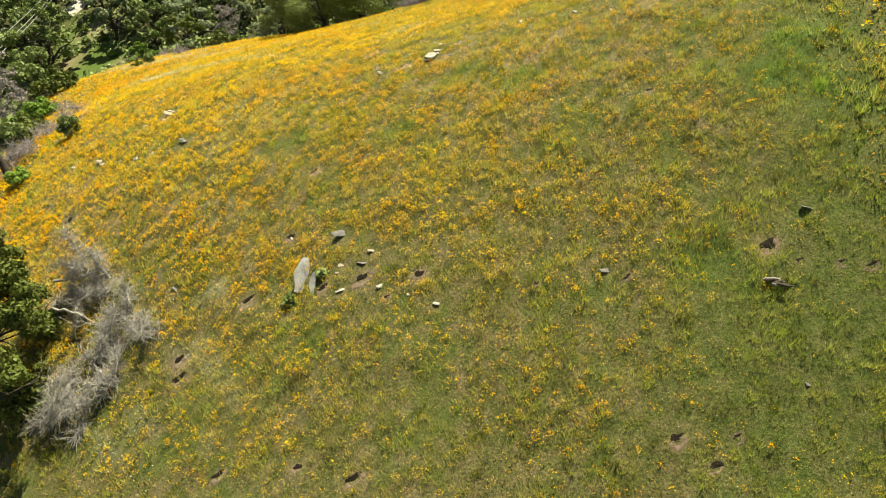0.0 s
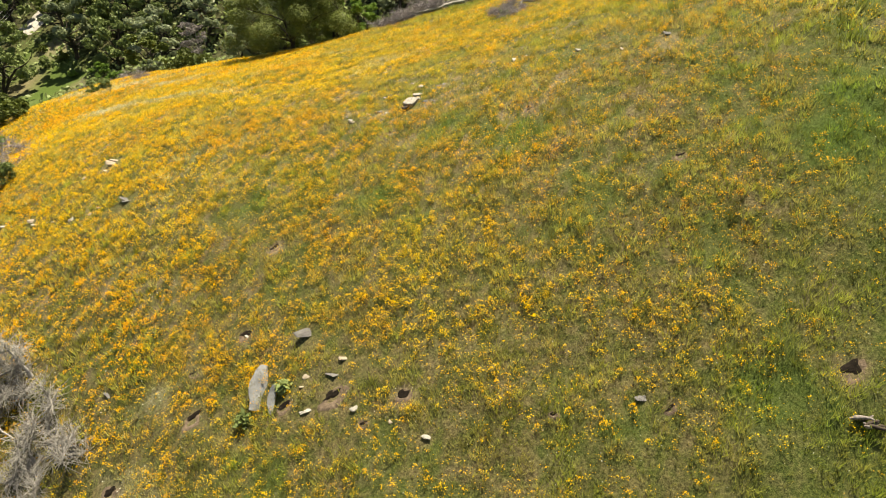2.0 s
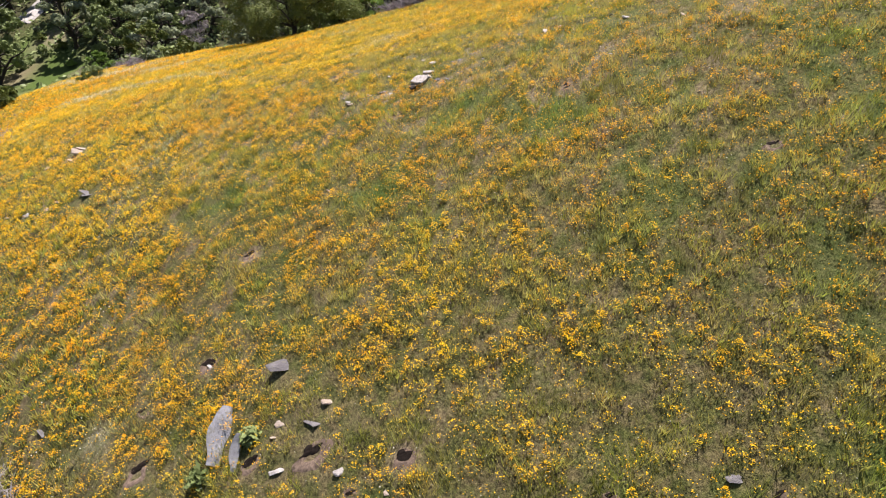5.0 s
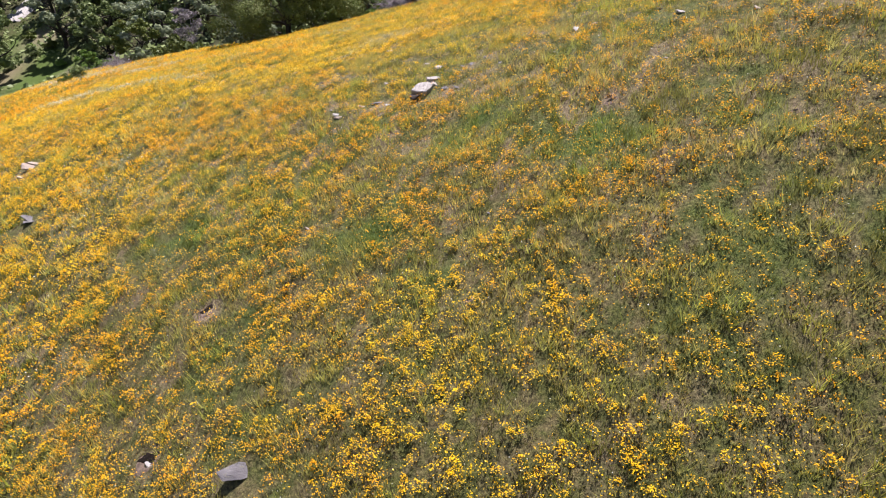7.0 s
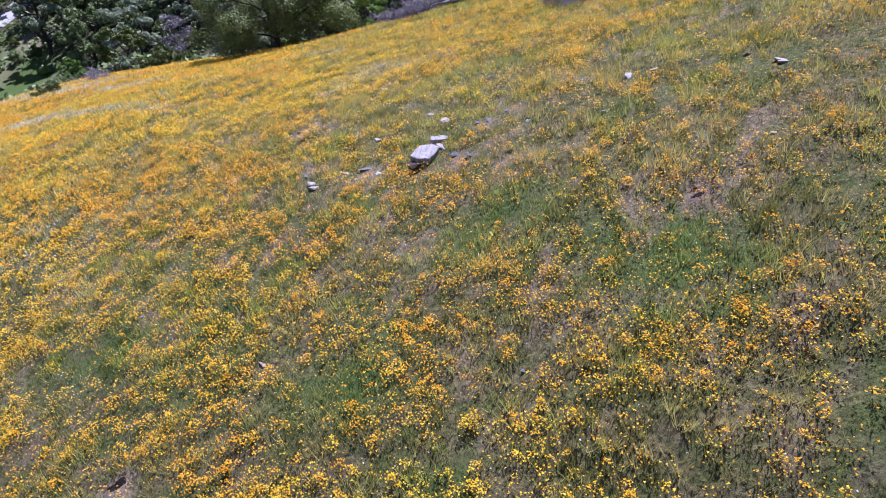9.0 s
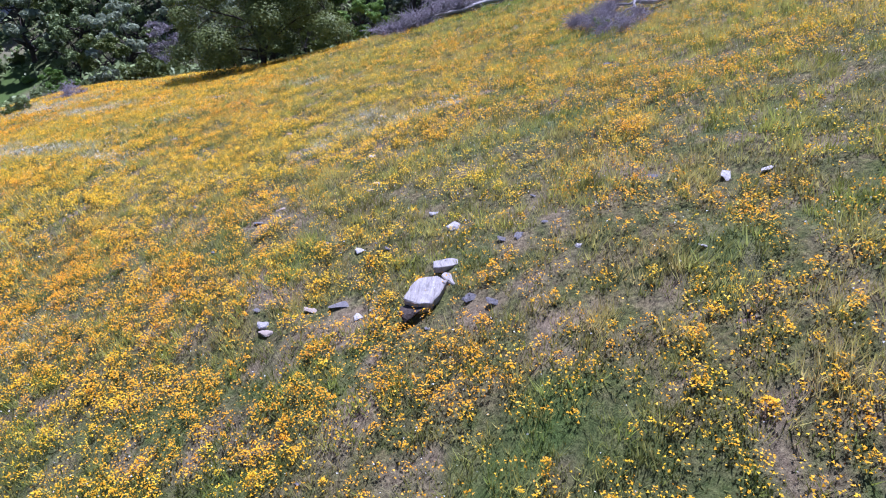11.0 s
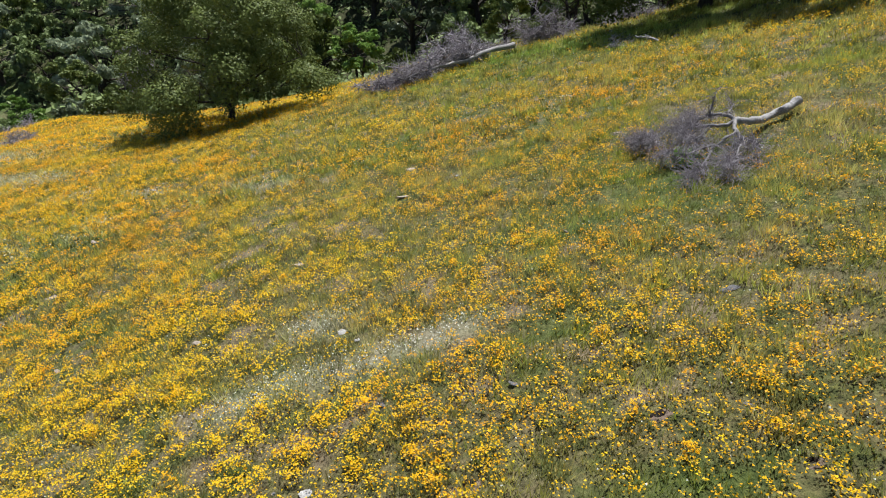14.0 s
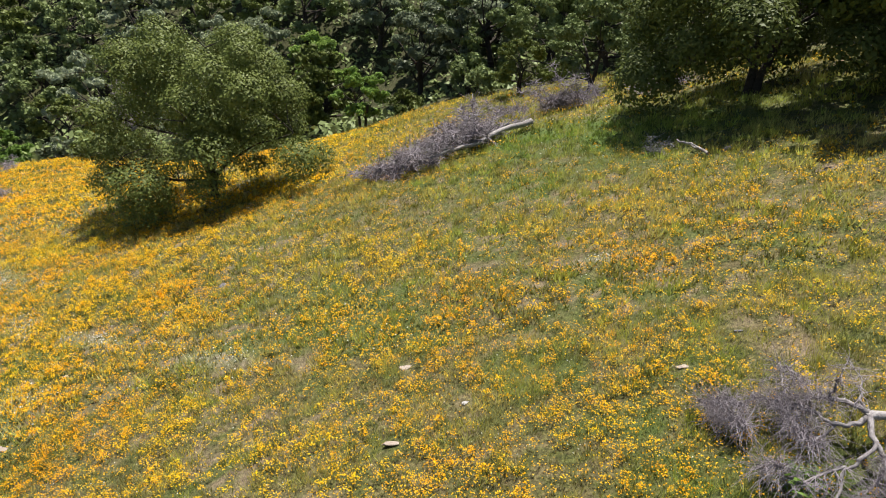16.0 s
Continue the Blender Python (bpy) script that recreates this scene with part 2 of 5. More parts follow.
def cover(x, y):
    """What grows at a place: bloom, lushness, pale growth and bare soil, each from 0 to 1."""
    pale = sum(blob(x, y, *p) for p in PALE)
    lush = sum(blob(x, y, *p) for p in LUSH)
    bare = sum(blob(x, y, cx, cy, 0.6 * r, 0.6 * r) for cx, cy, r in BARE)
    bare = bare + sum(0.6 * blob(x, y, cx, cy, r * 0.95, r * 0.8) for cx, cy, r in BURROWS)
    streak_u, streak_v = x * 0.80 - y * 0.60, x * 0.60 + y * 0.80
    streaks = fractal(streak_u, streak_v * 3.2, 9.0, 11, 4)
    patch = fractal(x, y, 3.2, 23, 4)
    fine = fractal(x, y, 0.75, 31, 3)
    level = 0.60 + 0.20 * smooth(17, 25, y) * smooth(42, 34, y) * smooth(6, 2, x) + 0.08 * smooth(17, 25, y) * smooth(60, 46, y) + 0.24 * smooth(26, 46, y - 1.0 * x) - 0.14 * smooth(31, 40, y) * smooth(-10, -2, x) - 0.20 * smooth(42, 48, y) * smooth(-12, -3, x) - 0.34 * smooth(21, 12, y) - 0.45 * smooth(-10, -14, x) * smooth(29, 22, y) - 0.14 * smooth(4, 12, x) * smooth(26, 14, y)
    level = level + 0.10 * blob(x, y, 5.0, 21.0, 4.5, 6.0) - 0.10 * smooth(-1, 2, x) * smooth(26, 28, y) * smooth(33, 30, y) - 0.08 * smooth(3, 7, x) * smooth(36, 40, y) * smooth(52, 46, y) - 0.35 * smooth(58, 64, y + 0.5 * x) * smooth(-8, 3, x) - 0.5 * blob(x, y, 11.5, 58.5, 7, 4)
    level = level + 0.35 * blob(x, y, 6.2, 51.3, 3.5, 1.2, 0) + 0.25 * blob(x, y, -14, 54, 6, 3, -20)
    bloom = np.clip(level + 0.32 * (streaks - 0.5) + 0.62 * (patch - 0.5) + 0.50 * (fine - 0.5), 0, 1)
    bloom = bloom * (1 - 0.5 * np.clip(lush, 0, 1)) * (1 - 0.65 * np.clip(pale, 0, 1)) * (1 - 0.45 * np.clip(bare, 0, 1))
    soil = (0.22 + 0.40 * smooth(19, 27, y)) * smooth(0.60, 0.70, fractal(x, y, 0.42, 47, 3)) * smooth(0.25, 0.55, fractal(x, y, 4.0, 53, 2))
    bare = np.clip((0.75 * bare * (0.2 + 1.3 * fine) + soil) * (1 - 0.8 * np.clip(lush, 0, 1)), 0, 1)
    lush = np.clip(0.62 * lush * (0.3 + 1.4 * patch) + 0.5 * smooth(0.54, 0.75, fractal(x, y, 1.4, 61, 3)) - bare, 0, 1)
    return bloom, lush, np.clip(pale * (0.45 + 1.1 * fine) + 0.5 * smooth(0.62, 0.80, fractal(streak_u, streak_v * 3, 3.0, 71, 3)) * smooth(-4, -10, x), 0, 1), bare


# ---- materials ----
def material(name):
    m = bpy.data.materials.new(name)
    m.use_nodes = True
    t = m.node_tree
    return m, t, t.nodes["Principled BSDF"]


def node(t, kind, **values):
    n = t.nodes.new(kind)
    for key, value in values.items():
        n.inputs[key].default_value = value
    return n


def mixed(t, factor, a, b, mode="MIX"):
    n = t.nodes.new("ShaderNodeMix")
    n.data_type, n.blend_type = "RGBA", mode
    for socket, value in zip((n.inputs[0], n.inputs[6], n.inputs[7]), (factor, a, b)):
        if isinstance(value, bpy.types.NodeSocket):
            t.links.new(value, socket)
        else:
            socket.default_value = value if isinstance(value, float) else (*value, 1)
    return n.outputs[2]


def ramp(t, value, stops):
    n = t.nodes.new("ShaderNodeValToRGB")
    while len(n.color_ramp.elements) < len(stops):
        n.color_ramp.elements.new(0.5)
    for e, (at, colour) in zip(n.color_ramp.elements, stops):
        e.position, e.color = at, (*colour, 1)
    t.links.new(value, n.inputs[0])
    return n.outputs[0]


def noise_at(t, scale, detail=4.0, rough=0.6, vector=None, kind="Object"):
    n = node(t, "ShaderNodeTexNoise", Scale=scale, Detail=detail, Roughness=rough)
    if vector is None:
        vector = t.nodes.new("ShaderNodeTexCoord").outputs[kind]
    t.links.new(vector, n.inputs["Vector"])
    return n.outputs[0]


def bumped(t, shader, value, strength, distance):
    n = node(t, "ShaderNodeBump", Strength=strength, Distance=distance)
    t.links.new(value, n.inputs["Height"])
    t.links.new(n.outputs[0], shader.inputs["Normal"])


def leafy(name, colour_of, through_share=0.35, rough=0.6):
    """Thin growth: scattering on both sides with some light let through."""
    m, t, s = material(name)
    colour = colour_of(t)
    s.inputs["Roughness"].default_value = rough
    s.inputs["Specular IOR Level"].default_value = 0.12
    t.links.new(colour, s.inputs["Base Color"])
    tr, mix = t.nodes.new("ShaderNodeBsdfTranslucent"), t.nodes.new("ShaderNodeMixShader")
    t.links.new(colour, tr.inputs[0])
    mix.inputs[0].default_value = through_share
    t.links.new(s.outputs[0], mix.inputs[1])
    t.links.new(tr.outputs[0], mix.inputs[2])
    t.links.new(mix.outputs[0], t.nodes["Material Output"].inputs[0])
    return m


def island(t):
    return t.nodes.new("ShaderNodeNewGeometry").outputs["Random Per Island"]


def object_random(t):
    return t.nodes.new("ShaderNodeObjectInfo").outputs["Random"]


def attribute(t, name):
    n = t.nodes.new("ShaderNodeAttribute")
    n.attribute_name = name
    return n


def leaf_colour(dark, mid, light):
    def make(t):
        c = ramp(t, island(t), ((0.0, dark), (0.5, mid), (1.0, light)))
        n = noise_at(t, 0.7, 3)
        c = mixed(t, ramp(t, n, ((0.35, (0, 0, 0)), (0.7, (1, 1, 1)))), c, mid)
        return mixed(t, 0.55, c, ramp(t, object_random(t), ((0.0, [v * 0.8 for v in dark]), (0.5, mid), (1.0, light))), "MIX")
    return make


OAK_LEAF = leafy("oak_leaf", leaf_colour((0.078, 0.098, 0.024), (0.118, 0.146, 0.034), (0.165, 0.195, 0.052)), 0.14, 0.5)
DARK_LEAF = leafy("dark_leaf", leaf_colour((0.115, 0.150, 0.050), (0.180, 0.225, 0.082), (0.260, 0.310, 0.130)), 0.18, 0.5)
BRIGHT_LEAF = leafy("bright_leaf", leaf_colour((0.085, 0.150, 0.026), (0.170, 0.270, 0.055), (0.300, 0.410, 0.100)), 0.32, 0.5)
GREY_LEAF = leafy("grey_leaf", leaf_colour((0.100, 0.125, 0.072), (0.220, 0.255, 0.150), (0.420, 0.460, 0.310)), 0.28, 0.4)
DRY_LEAF = leafy("dry_leaf", leaf_colour((0.13, 0.11, 0.115), (0.25, 0.22, 0.225), (0.38, 0.345, 0.35)), 0.2, 0.8)
GRASS = leafy("grass_blade", lambda t: attribute(t, "tint").outputs["Color"], 0.40, 0.55)
PETAL = leafy("petal", lambda t: attribute(t, "tint").outputs["Color"], 0.35, 0.45)


def bark_material(name, dark, light, scale=9.0):
    m, t, s = material(name)
    n = noise_at(t, scale, 6, 0.7)
    c = ramp(t, n, ((0.3, dark), (0.65, light)))
    c = mixed(t, ramp(t, noise_at(t, scale * 0.2, 3), ((0.4, (0, 0, 0)), (0.7, (0.7, 0.7, 0.7)))), c, [v * 0.6 for v in light])
    t.links.new(c, s.inputs["Base Color"])
    s.inputs["Roughness"].default_value = 0.9
    s.inputs["Specular IOR Level"].default_value = 0.15
    bumped(t, s, n, 0.6, 0.02)
    return m


BARK = bark_material("oak_bark", (0.022, 0.018, 0.015), (0.075, 0.062, 0.052))
DEADWOOD = bark_material("weathered_wood", (0.13, 0.112, 0.112), (0.42, 0.39, 0.38), 14)
TWIGS = bark_material("dry_twigs", (0.145, 0.123, 0.133), (0.36, 0.32, 0.345), 5)
BLEACHED = bark_material("bleached_twigs", (0.19, 0.172, 0.172), (0.43, 0.40, 0.395), 5)
GREYWOOD = bark_material("grey_dead_limb", (0.09, 0.078, 0.078), (0.33, 0.30, 0.30), 14)
ROTTEN = bark_material("rotten_wood", (0.10, 0.08, 0.08), (0.34, 0.295, 0.295), 12)
# blackened wood; also colours the shaded hollow under the boulder
CHARRED_AND_SHADE = bark_material("dark_wood_and_shade", (0.02, 0.016, 0.014), (0.09, 0.07, 0.06), 10)


def stone_material(name, dark, mid, light):
    m, t, s = material(name)
    place = t.nodes.new("ShaderNodeTexCoord").outputs["Object"]
    n = noise_at(t, 3.0, 7, 0.65, place)
    c = ramp(t, n, ((0.25, dark), (0.5, mid), (0.75, light)))
    lichen = ramp(t, noise_at(t, 7.0, 4, 0.7, place), ((0.56, (0, 0, 0)), (0.64, (0.8, 0.8, 0.8))))
    c = mixed(t, lichen, c, (0.17, 0.16, 0.12))
    c = mixed(t, 0.25, c, ramp(t, object_random(t), ((0.0, dark), (1.0, light))))
    t.links.new(c, s.inputs["Base Color"])
    s.inputs["Roughness"].default_value = 0.92
    bumped(t, s, noise_at(t, 16.0, 6, 0.7, place), 0.7, 0.03)
    return m


CABLE, _t, _s = material("cable")
_t.links.new(ramp(_t, noise_at(_t, 3.0), ((0.3, (0.30, 0.30, 0.31)), (0.7, (0.46, 0.46, 0.47)))), _s.inputs["Base Color"])
_s.inputs["Roughness"].default_value, _s.inputs["Metallic"].default_value = 0.45, 0.6
PALE_STONE = stone_material("pale_stone", (0.20, 0.18, 0.175), (0.36, 0.335, 0.325), (0.52, 0.49, 0.48))
GREY_STONE = stone_material("grey_stone", (0.075, 0.069, 0.075), (0.125, 0.115, 0.122), (0.20, 0.187, 0.195))
PALE_SLAB = stone_material("slab_stone", (0.14, 0.14, 0.155), (0.26, 0.26, 0.285), (0.37, 0.37, 0.40))
TAN_STONE = stone_material("tan_stone", (0.22, 0.165, 0.13), (0.34, 0.27, 0.22), (0.47, 0.40, 0.345))


def soil_material():
    m, t, s = material("burrow_soil")
    n = noise_at(t, 9.0, 7, 0.7)
    t.links.new(ramp(t, n, ((0.3, (0.045, 0.030, 0.022)), (0.55, (0.15, 0.105, 0.078)), (0.8, (0.27, 0.20, 0.155)))), s.inputs["Base Color"])
    s.inputs["Roughness"].default_value = 1.0
    bumped(t, s, n, 0.8, 0.04)
    return m


SOIL = soil_material()
# near-black colour that paints the shade inside the burrow entrances
ENTRANCE_SHADE = bark_material("entrance_shade", (0.006, 0.004, 0.003), (0.018, 0.012, 0.009), 12)


def meadow_material():
    """The sheet of ground: thatch and soil under the growth, taking over the colours of the growth where that is thin and far."""
    m, t, s = material("meadow")
    place = t.nodes.new("ShaderNodeTexCoord").outputs["Object"]
    fine, mid, grit = noise_at(t, 13.0, 7, 0.75, place), noise_at(t, 1.8, 6, 0.7, place), noise_at(t, 26.0, 3, 0.7, place)
    growth = ramp(t, fine, ((0.34, (0.016, 0.017, 0.006)), (0.48, (0.058, 0.064, 0.020)), (0.66, (0.150, 0.148, 0.044))))
    thatch = noise_at(t, 2.6, 5, 0.65, place)
    growth = mixed(t, ramp(t, thatch, ((0.42, (0, 0, 0)), (0.60, (0.8, 0.8, 0.8)))), growth, ramp(t, fine, ((0.34, (0.042, 0.031, 0.017)), (0.64, (0.215, 0.170, 0.085)))))
    soil = ramp(t, fine, ((0.34, (0.10, 0.070, 0.048)), (0.66, (0.31, 0.230, 0.165))))
    parts = attribute(t, "cover")
    split = t.nodes.new("ShaderNodeSeparateColor")
    t.links.new(parts.outputs["Color"], split.inputs[0])
    bloom, lush, bare = split.outputs
    c = mixed(t, lush, growth, ramp(t, fine, ((0.3, (0.035, 0.060, 0.012)), (0.7, (0.090, 0.130, 0.030)))))
    c = mixed(t, bare, c, soil)
    spots = t.nodes.new("ShaderNodeMath")
    spots.operation = "MULTIPLY_ADD"
    t.links.new(bloom, spots.inputs[0])
    spots.inputs[1].default_value = 0.95
    t.links.new(grit, spots.inputs[2])
    c = mixed(t, ramp(t, spots.outputs[0], ((1.02, (0, 0, 0)), (1.50, (0.6, 0.6, 0.6)))), c, ramp(t, mid, ((0.35, (0.50, 0.24, 0.010)), (0.65, (0.62, 0.36, 0.015)))))
    pale = attribute(t, "pale").outputs["Fac"]
    c = mixed(t, pale, c, ramp(t, fine, ((0.3, (0.16, 0.15, 0.08)), (0.7, (0.36, 0.33, 0.24)))))
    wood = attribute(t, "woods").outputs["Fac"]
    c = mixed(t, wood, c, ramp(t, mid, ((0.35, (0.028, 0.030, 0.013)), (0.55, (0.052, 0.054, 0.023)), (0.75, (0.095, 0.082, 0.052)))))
    t.links.new(c, s.inputs["Base Color"])
    s.inputs["Roughness"].default_value = 0.95
    s.inputs["Specular IOR Level"].default_value = 0.15
    bumped(t, s, fine, 0.7, 0.08)
    return m


MEADOW = meadow_material()


# ---- builders ----
def mesh_of(name, verts, faces, mat, smooth_faces=False):
    me = bpy.data.meshes.new(name)
    verts, faces = np.asarray(verts, np.float32), np.asarray(faces, np.int32)
    n = faces.shape[1]
    me.vertices.add(len(verts))
    me.vertices.foreach_set("co", verts.ravel())
    me.loops.add(faces.size)
    me.loops.foreach_set("vertex_index", faces.ravel())
    me.polygons.add(len(faces))
    me.polygons.foreach_set("loop_start", np.arange(0, faces.size, n, dtype=np.int32))
    if smooth_faces:
        me.polygons.foreach_set("use_smooth", np.ones(len(faces), bool))
    me.update(calc_edges=True)
    me.materials.append(mat)
    return me


def tint(me, colours, name="tint"):
    a = me.color_attributes.new(name, "FLOAT_COLOR", "POINT")
    rgba = np.ones((len(colours), 4), np.float32)
    rgba[:, :3] = colours
    a.data.foreach_set("color", rgba.ravel())


def thing(name, x, y, z, label, category, group="", turn=0.0, size=1.0):
    ob = new(name)
    ob.empty_display_size = 0.2
    ob.matrix_world = pose(x, y, z, 0, 0, turn) @ Matrix.Scale(size, 4)
    return tagged(ob, label, category, group)


def part(name, me, parent, label=""):
    ob = new(name, me)
    ob.parent = parent
    return tagged(ob, label) if label else ob


def tube(path, radii, sides):
    """Verts and quads of a tube along a path, closed to a point at its far end by a small last ring."""
    path, radii = np.asarray(path, float), np.asarray(radii, float)
    way = np.gradient(path, axis=0)
    way /= np.linalg.norm(way, axis=1, keepdims=True) + 1e-9
    side = np.cross(way, (0.31, 0.17, 0.93))
    side /= np.linalg.norm(side, axis=1, keepdims=True) + 1e-9
    up = np.cross(side, way)
    a = np.arange(sides) * 2 * math.pi / sides
    ring = side[:, None] * np.cos(a)[None, :, None] + up[:, None] * np.sin(a)[None, :, None]
    verts = (path[:, None] + ring * radii[:, None, None]).reshape(-1, 3)
    i, k = np.meshgrid(np.arange(len(path) - 1), np.arange(sides), indexing="ij")
    j = (k + 1) % sides
    quads = np.stack([i * sides + k, i * sides + j, (i + 1) * sides + j, (i + 1) * sides + k], -1).reshape(-1, 4)
    return verts, quads


def joined(pieces):
    verts, faces, base = [], [], 0
    for v, q in pieces:
        verts.append(v)
        faces.append(q + base)
        base += len(v)
    return np.concatenate(verts), np.concatenate(faces)


def crooked(rng, start, way, length, steps, wander, droop=0.0):
    """A wandering path."""
    way = np.array(way, float) / np.linalg.norm(way)
    points = [np.array(start, float)]
    for _ in range(steps):
        way = way + rng.normal(0, wander, 3) + (0, 0, -droop)
        way /= np.linalg.norm(way)
        points.append(points[-1] + way * length / steps)
    return np.array(points)


def sprays(rng, centres, normals, size, aspect=1.7, loose=0.75):
    """Leaf sprays: bent four-cornered leaves round their centres."""
    n = len(centres)
    normals = normals + rng.normal(0, loose, (n, 3))
    normals /= np.linalg.norm(normals, axis=1, keepdims=True)
    u = np.cross(normals, rng.normal(0, 1, (n, 3)))
    u /= np.linalg.norm(u, axis=1, keepdims=True) + 1e-9
    v = np.cross(normals, u)
    s = size * rng.uniform(0.6, 1.4, (n, 1))
    verts = np.stack([centres - u * s * 0.5 * aspect, centres + v * s * 0.45 + normals * s * 0.1, centres + u * s * 0.5 * aspect, centres - v * s * 0.45 + normals * s * 0.1], 1)
    return verts.reshape(-1, 3), np.arange(4 * n).reshape(-1, 4)


def crown_points(rng, clumps, count):
    """Points on the shells of clumps (centre, radius), more above than below."""
    c, r = np.array([k[0] for k in clumps]), np.array([k[1] for k in clumps])
    pick = rng.choice(len(c), count, p=r**2 / (r**2).sum())
    d = rng.normal(0, 1, (count, 3))
    d[:, 2] = np.where(d[:, 2] < -0.2, d[:, 2] * rng.choice((1, -1), count), d[:, 2])
    d /= np.linalg.norm(d, axis=1, keepdims=True)
    depth = 1 - 0.55 * rng.random(count) ** 2.2
    squash = np.array((1, 1, 0.78))
    return c[pick] + d * r[pick, None] * depth[:, None] * squash, d


def lobed_crown(rng, tall, wide, leaves, leaf_size, leaf_mat, lobes, low, bare_side):
    """A broad crown of separate rounded masses, open under one side."""
    hearts, radii = [], []
    for n in range(lobes):
        u, a = (n + 0.5) / lobes, n * 2.39996 + rng.uniform(-0.25, 0.25)
        z = low + (0.98 - low) * u**0.85
        if z < 0.36 and math.cos(a - bare_side) > 0.5:
            z += 0.24
        rad = wide * rng.uniform(0.062, 0.118)
        reach = (wide / 2 - rad) * math.sqrt(max(0.03, 1 - max(0, (z - 0.30) / 0.72) ** 2)) * rng.uniform(0.74, 1.04)
        if n % 5 == 3:
            reach, z = reach * 0.5, min(0.8, z + 0.08)
        hearts.append((reach * math.cos(a), reach * math.sin(a), max(rad * 0.5, z * tall - rad * 0.6)))
        radii.append(rad)
    hearts, radii = np.array(hearts), np.array(radii)
    pick = rng.choice(lobes, leaves, p=radii**2 / (radii**2).sum())
    d = rng.normal(0, 1, (leaves, 3))
    d[:, 2] = np.where(d[:, 2] < -0.15, d[:, 2] * rng.choice((1, -0.8), leaves), d[:, 2])
    d /= np.linalg.norm(d, axis=1, keepdims=True)
    bulge = 0.78 + 0.42 * vnoise(d[:, 0] * 2.2 + pick * 7.3, d[:, 1] * 2.2 + d[:, 2] * 1.7, 0.8, 7) + 0.16 * rng.normal(0, 0.5, leaves)
    depth = bulge * (1 - 0.45 * rng.random(leaves) ** 2.5)
    centres = hearts[pick] + d * (radii[pick] * depth)[:, None] * (1, 1, 0.85)
    return mesh_of("crown", *sprays(rng, centres, d + (0, 0, 0.35), leaf_size, 1.7, 0.38), leaf_mat)


def tree_meshes(seed, tall, wide, leaves, leaf_size, leaf_mat, clump_count, low=0.22, bark=BARK, multi=1, twiggy=True, bare_side=None):
    """Trunk with limbs, and a clumped crown."""
    rng = np.random.default_rng(seed)
    pieces, clumps, limbs = [], [], []
    for k in range(multi):
        lean = rng.normal(0, 0.18, 2)
        trunk = crooked(rng, (rng.normal(0, 0.15 * (multi > 1)), rng.normal(0, 0.15 * (multi > 1)), -0.4), (lean[0], lean[1], 1), tall * 0.42 + 0.4, 6, 0.10)
        thick = 0.034 * tall / multi**0.5
        radii = np.linspace(thick, thick * 0.62, len(trunk))
        radii[0] *= 1.5
        pieces.append(tube(trunk, radii, 9 if twiggy else 6))
        for n in range(max(4, 9 // multi)):
            a = n * 2.4 + rng.uniform(-0.4, 0.4) + k
            start = trunk[rng.integers(2, len(trunk))]
            rise = rng.uniform(0.15, 1.3)
            limb = crooked(rng, start, (math.cos(a), math.sin(a), rise), wide * rng.uniform(0.32, 0.48), 6, 0.16, 0.02)
            bough = [tube(limb, np.linspace(thick * 0.5, thick * 0.12, len(limb)), 6 if twiggy else 4)]
            for p in limb[2:]:
                for _ in range(2 if twiggy else 0):
                    twig = crooked(rng, p, (*rng.normal(0, 1, 2), 0.6), wide * 0.16, 3, 0.25)
                    bough.append(tube(twig, np.linspace(thick * 0.16, thick * 0.04, len(twig)), 4))
            if twiggy:
                limbs.append(mesh_of("limb", *joined(bough), bark, True))
            else:
                pieces += bough
    if bare_side is not None:
        return mesh_of("trunk", *joined(pieces), bark, True), lobed_crown(rng, tall, wide, leaves, leaf_size, leaf_mat, clump_count, low, bare_side), limbs
    lobes = max(9, clump_count // 8)
    for n in range(lobes):
        u, a = (n + 0.5) / lobes, n * 2.39996 + rng.uniform(-0.35, 0.35)
        z = low + (1 - low) * (0.12 + 0.78 * u) + rng.normal(0, 0.03)
        spread = math.sqrt(max(0.05, 1 - ((z - 0.42) / 0.64) ** 2)) * (0.55 + 0.45 * rng.random() ** 0.5)
        rad = wide * rng.uniform(0.11, 0.17)
        reach = max(0, wide / 2 * spread - rad * 0.8)
        heart = np.array((reach * math.cos(a), reach * math.sin(a), min(z * tall, tall - rad * 0.9)))
        pieces.append(tube(np.array([trunk[-1], trunk[-1] * 0.45 + heart * 0.55 + rng.normal(0, 0.2, 3), heart]), [thick * 0.3, thick * 0.2, thick * 0.08], 5 if twiggy else 3))
        clumps.append((heart, rad * 0.62))
        for _ in range(clump_count // lobes):
            d = rng.normal(0, 1, 3)
            d[2] = abs(d[2]) * 0.9 - 0.25
            d /= np.linalg.norm(d)
            clumps.append((heart + d * rad * rng.uniform(0.65, 1.05) * (1, 1, 0.8), rad * rng.uniform(0.22, 0.48)))
    centres, normals = crown_points(rng, clumps, leaves)
    leaf = sprays(rng, centres, normals, leaf_size)
    return mesh_of("trunk", *joined(pieces), bark, True), mesh_of("crown", *leaf, leaf_mat), limbs


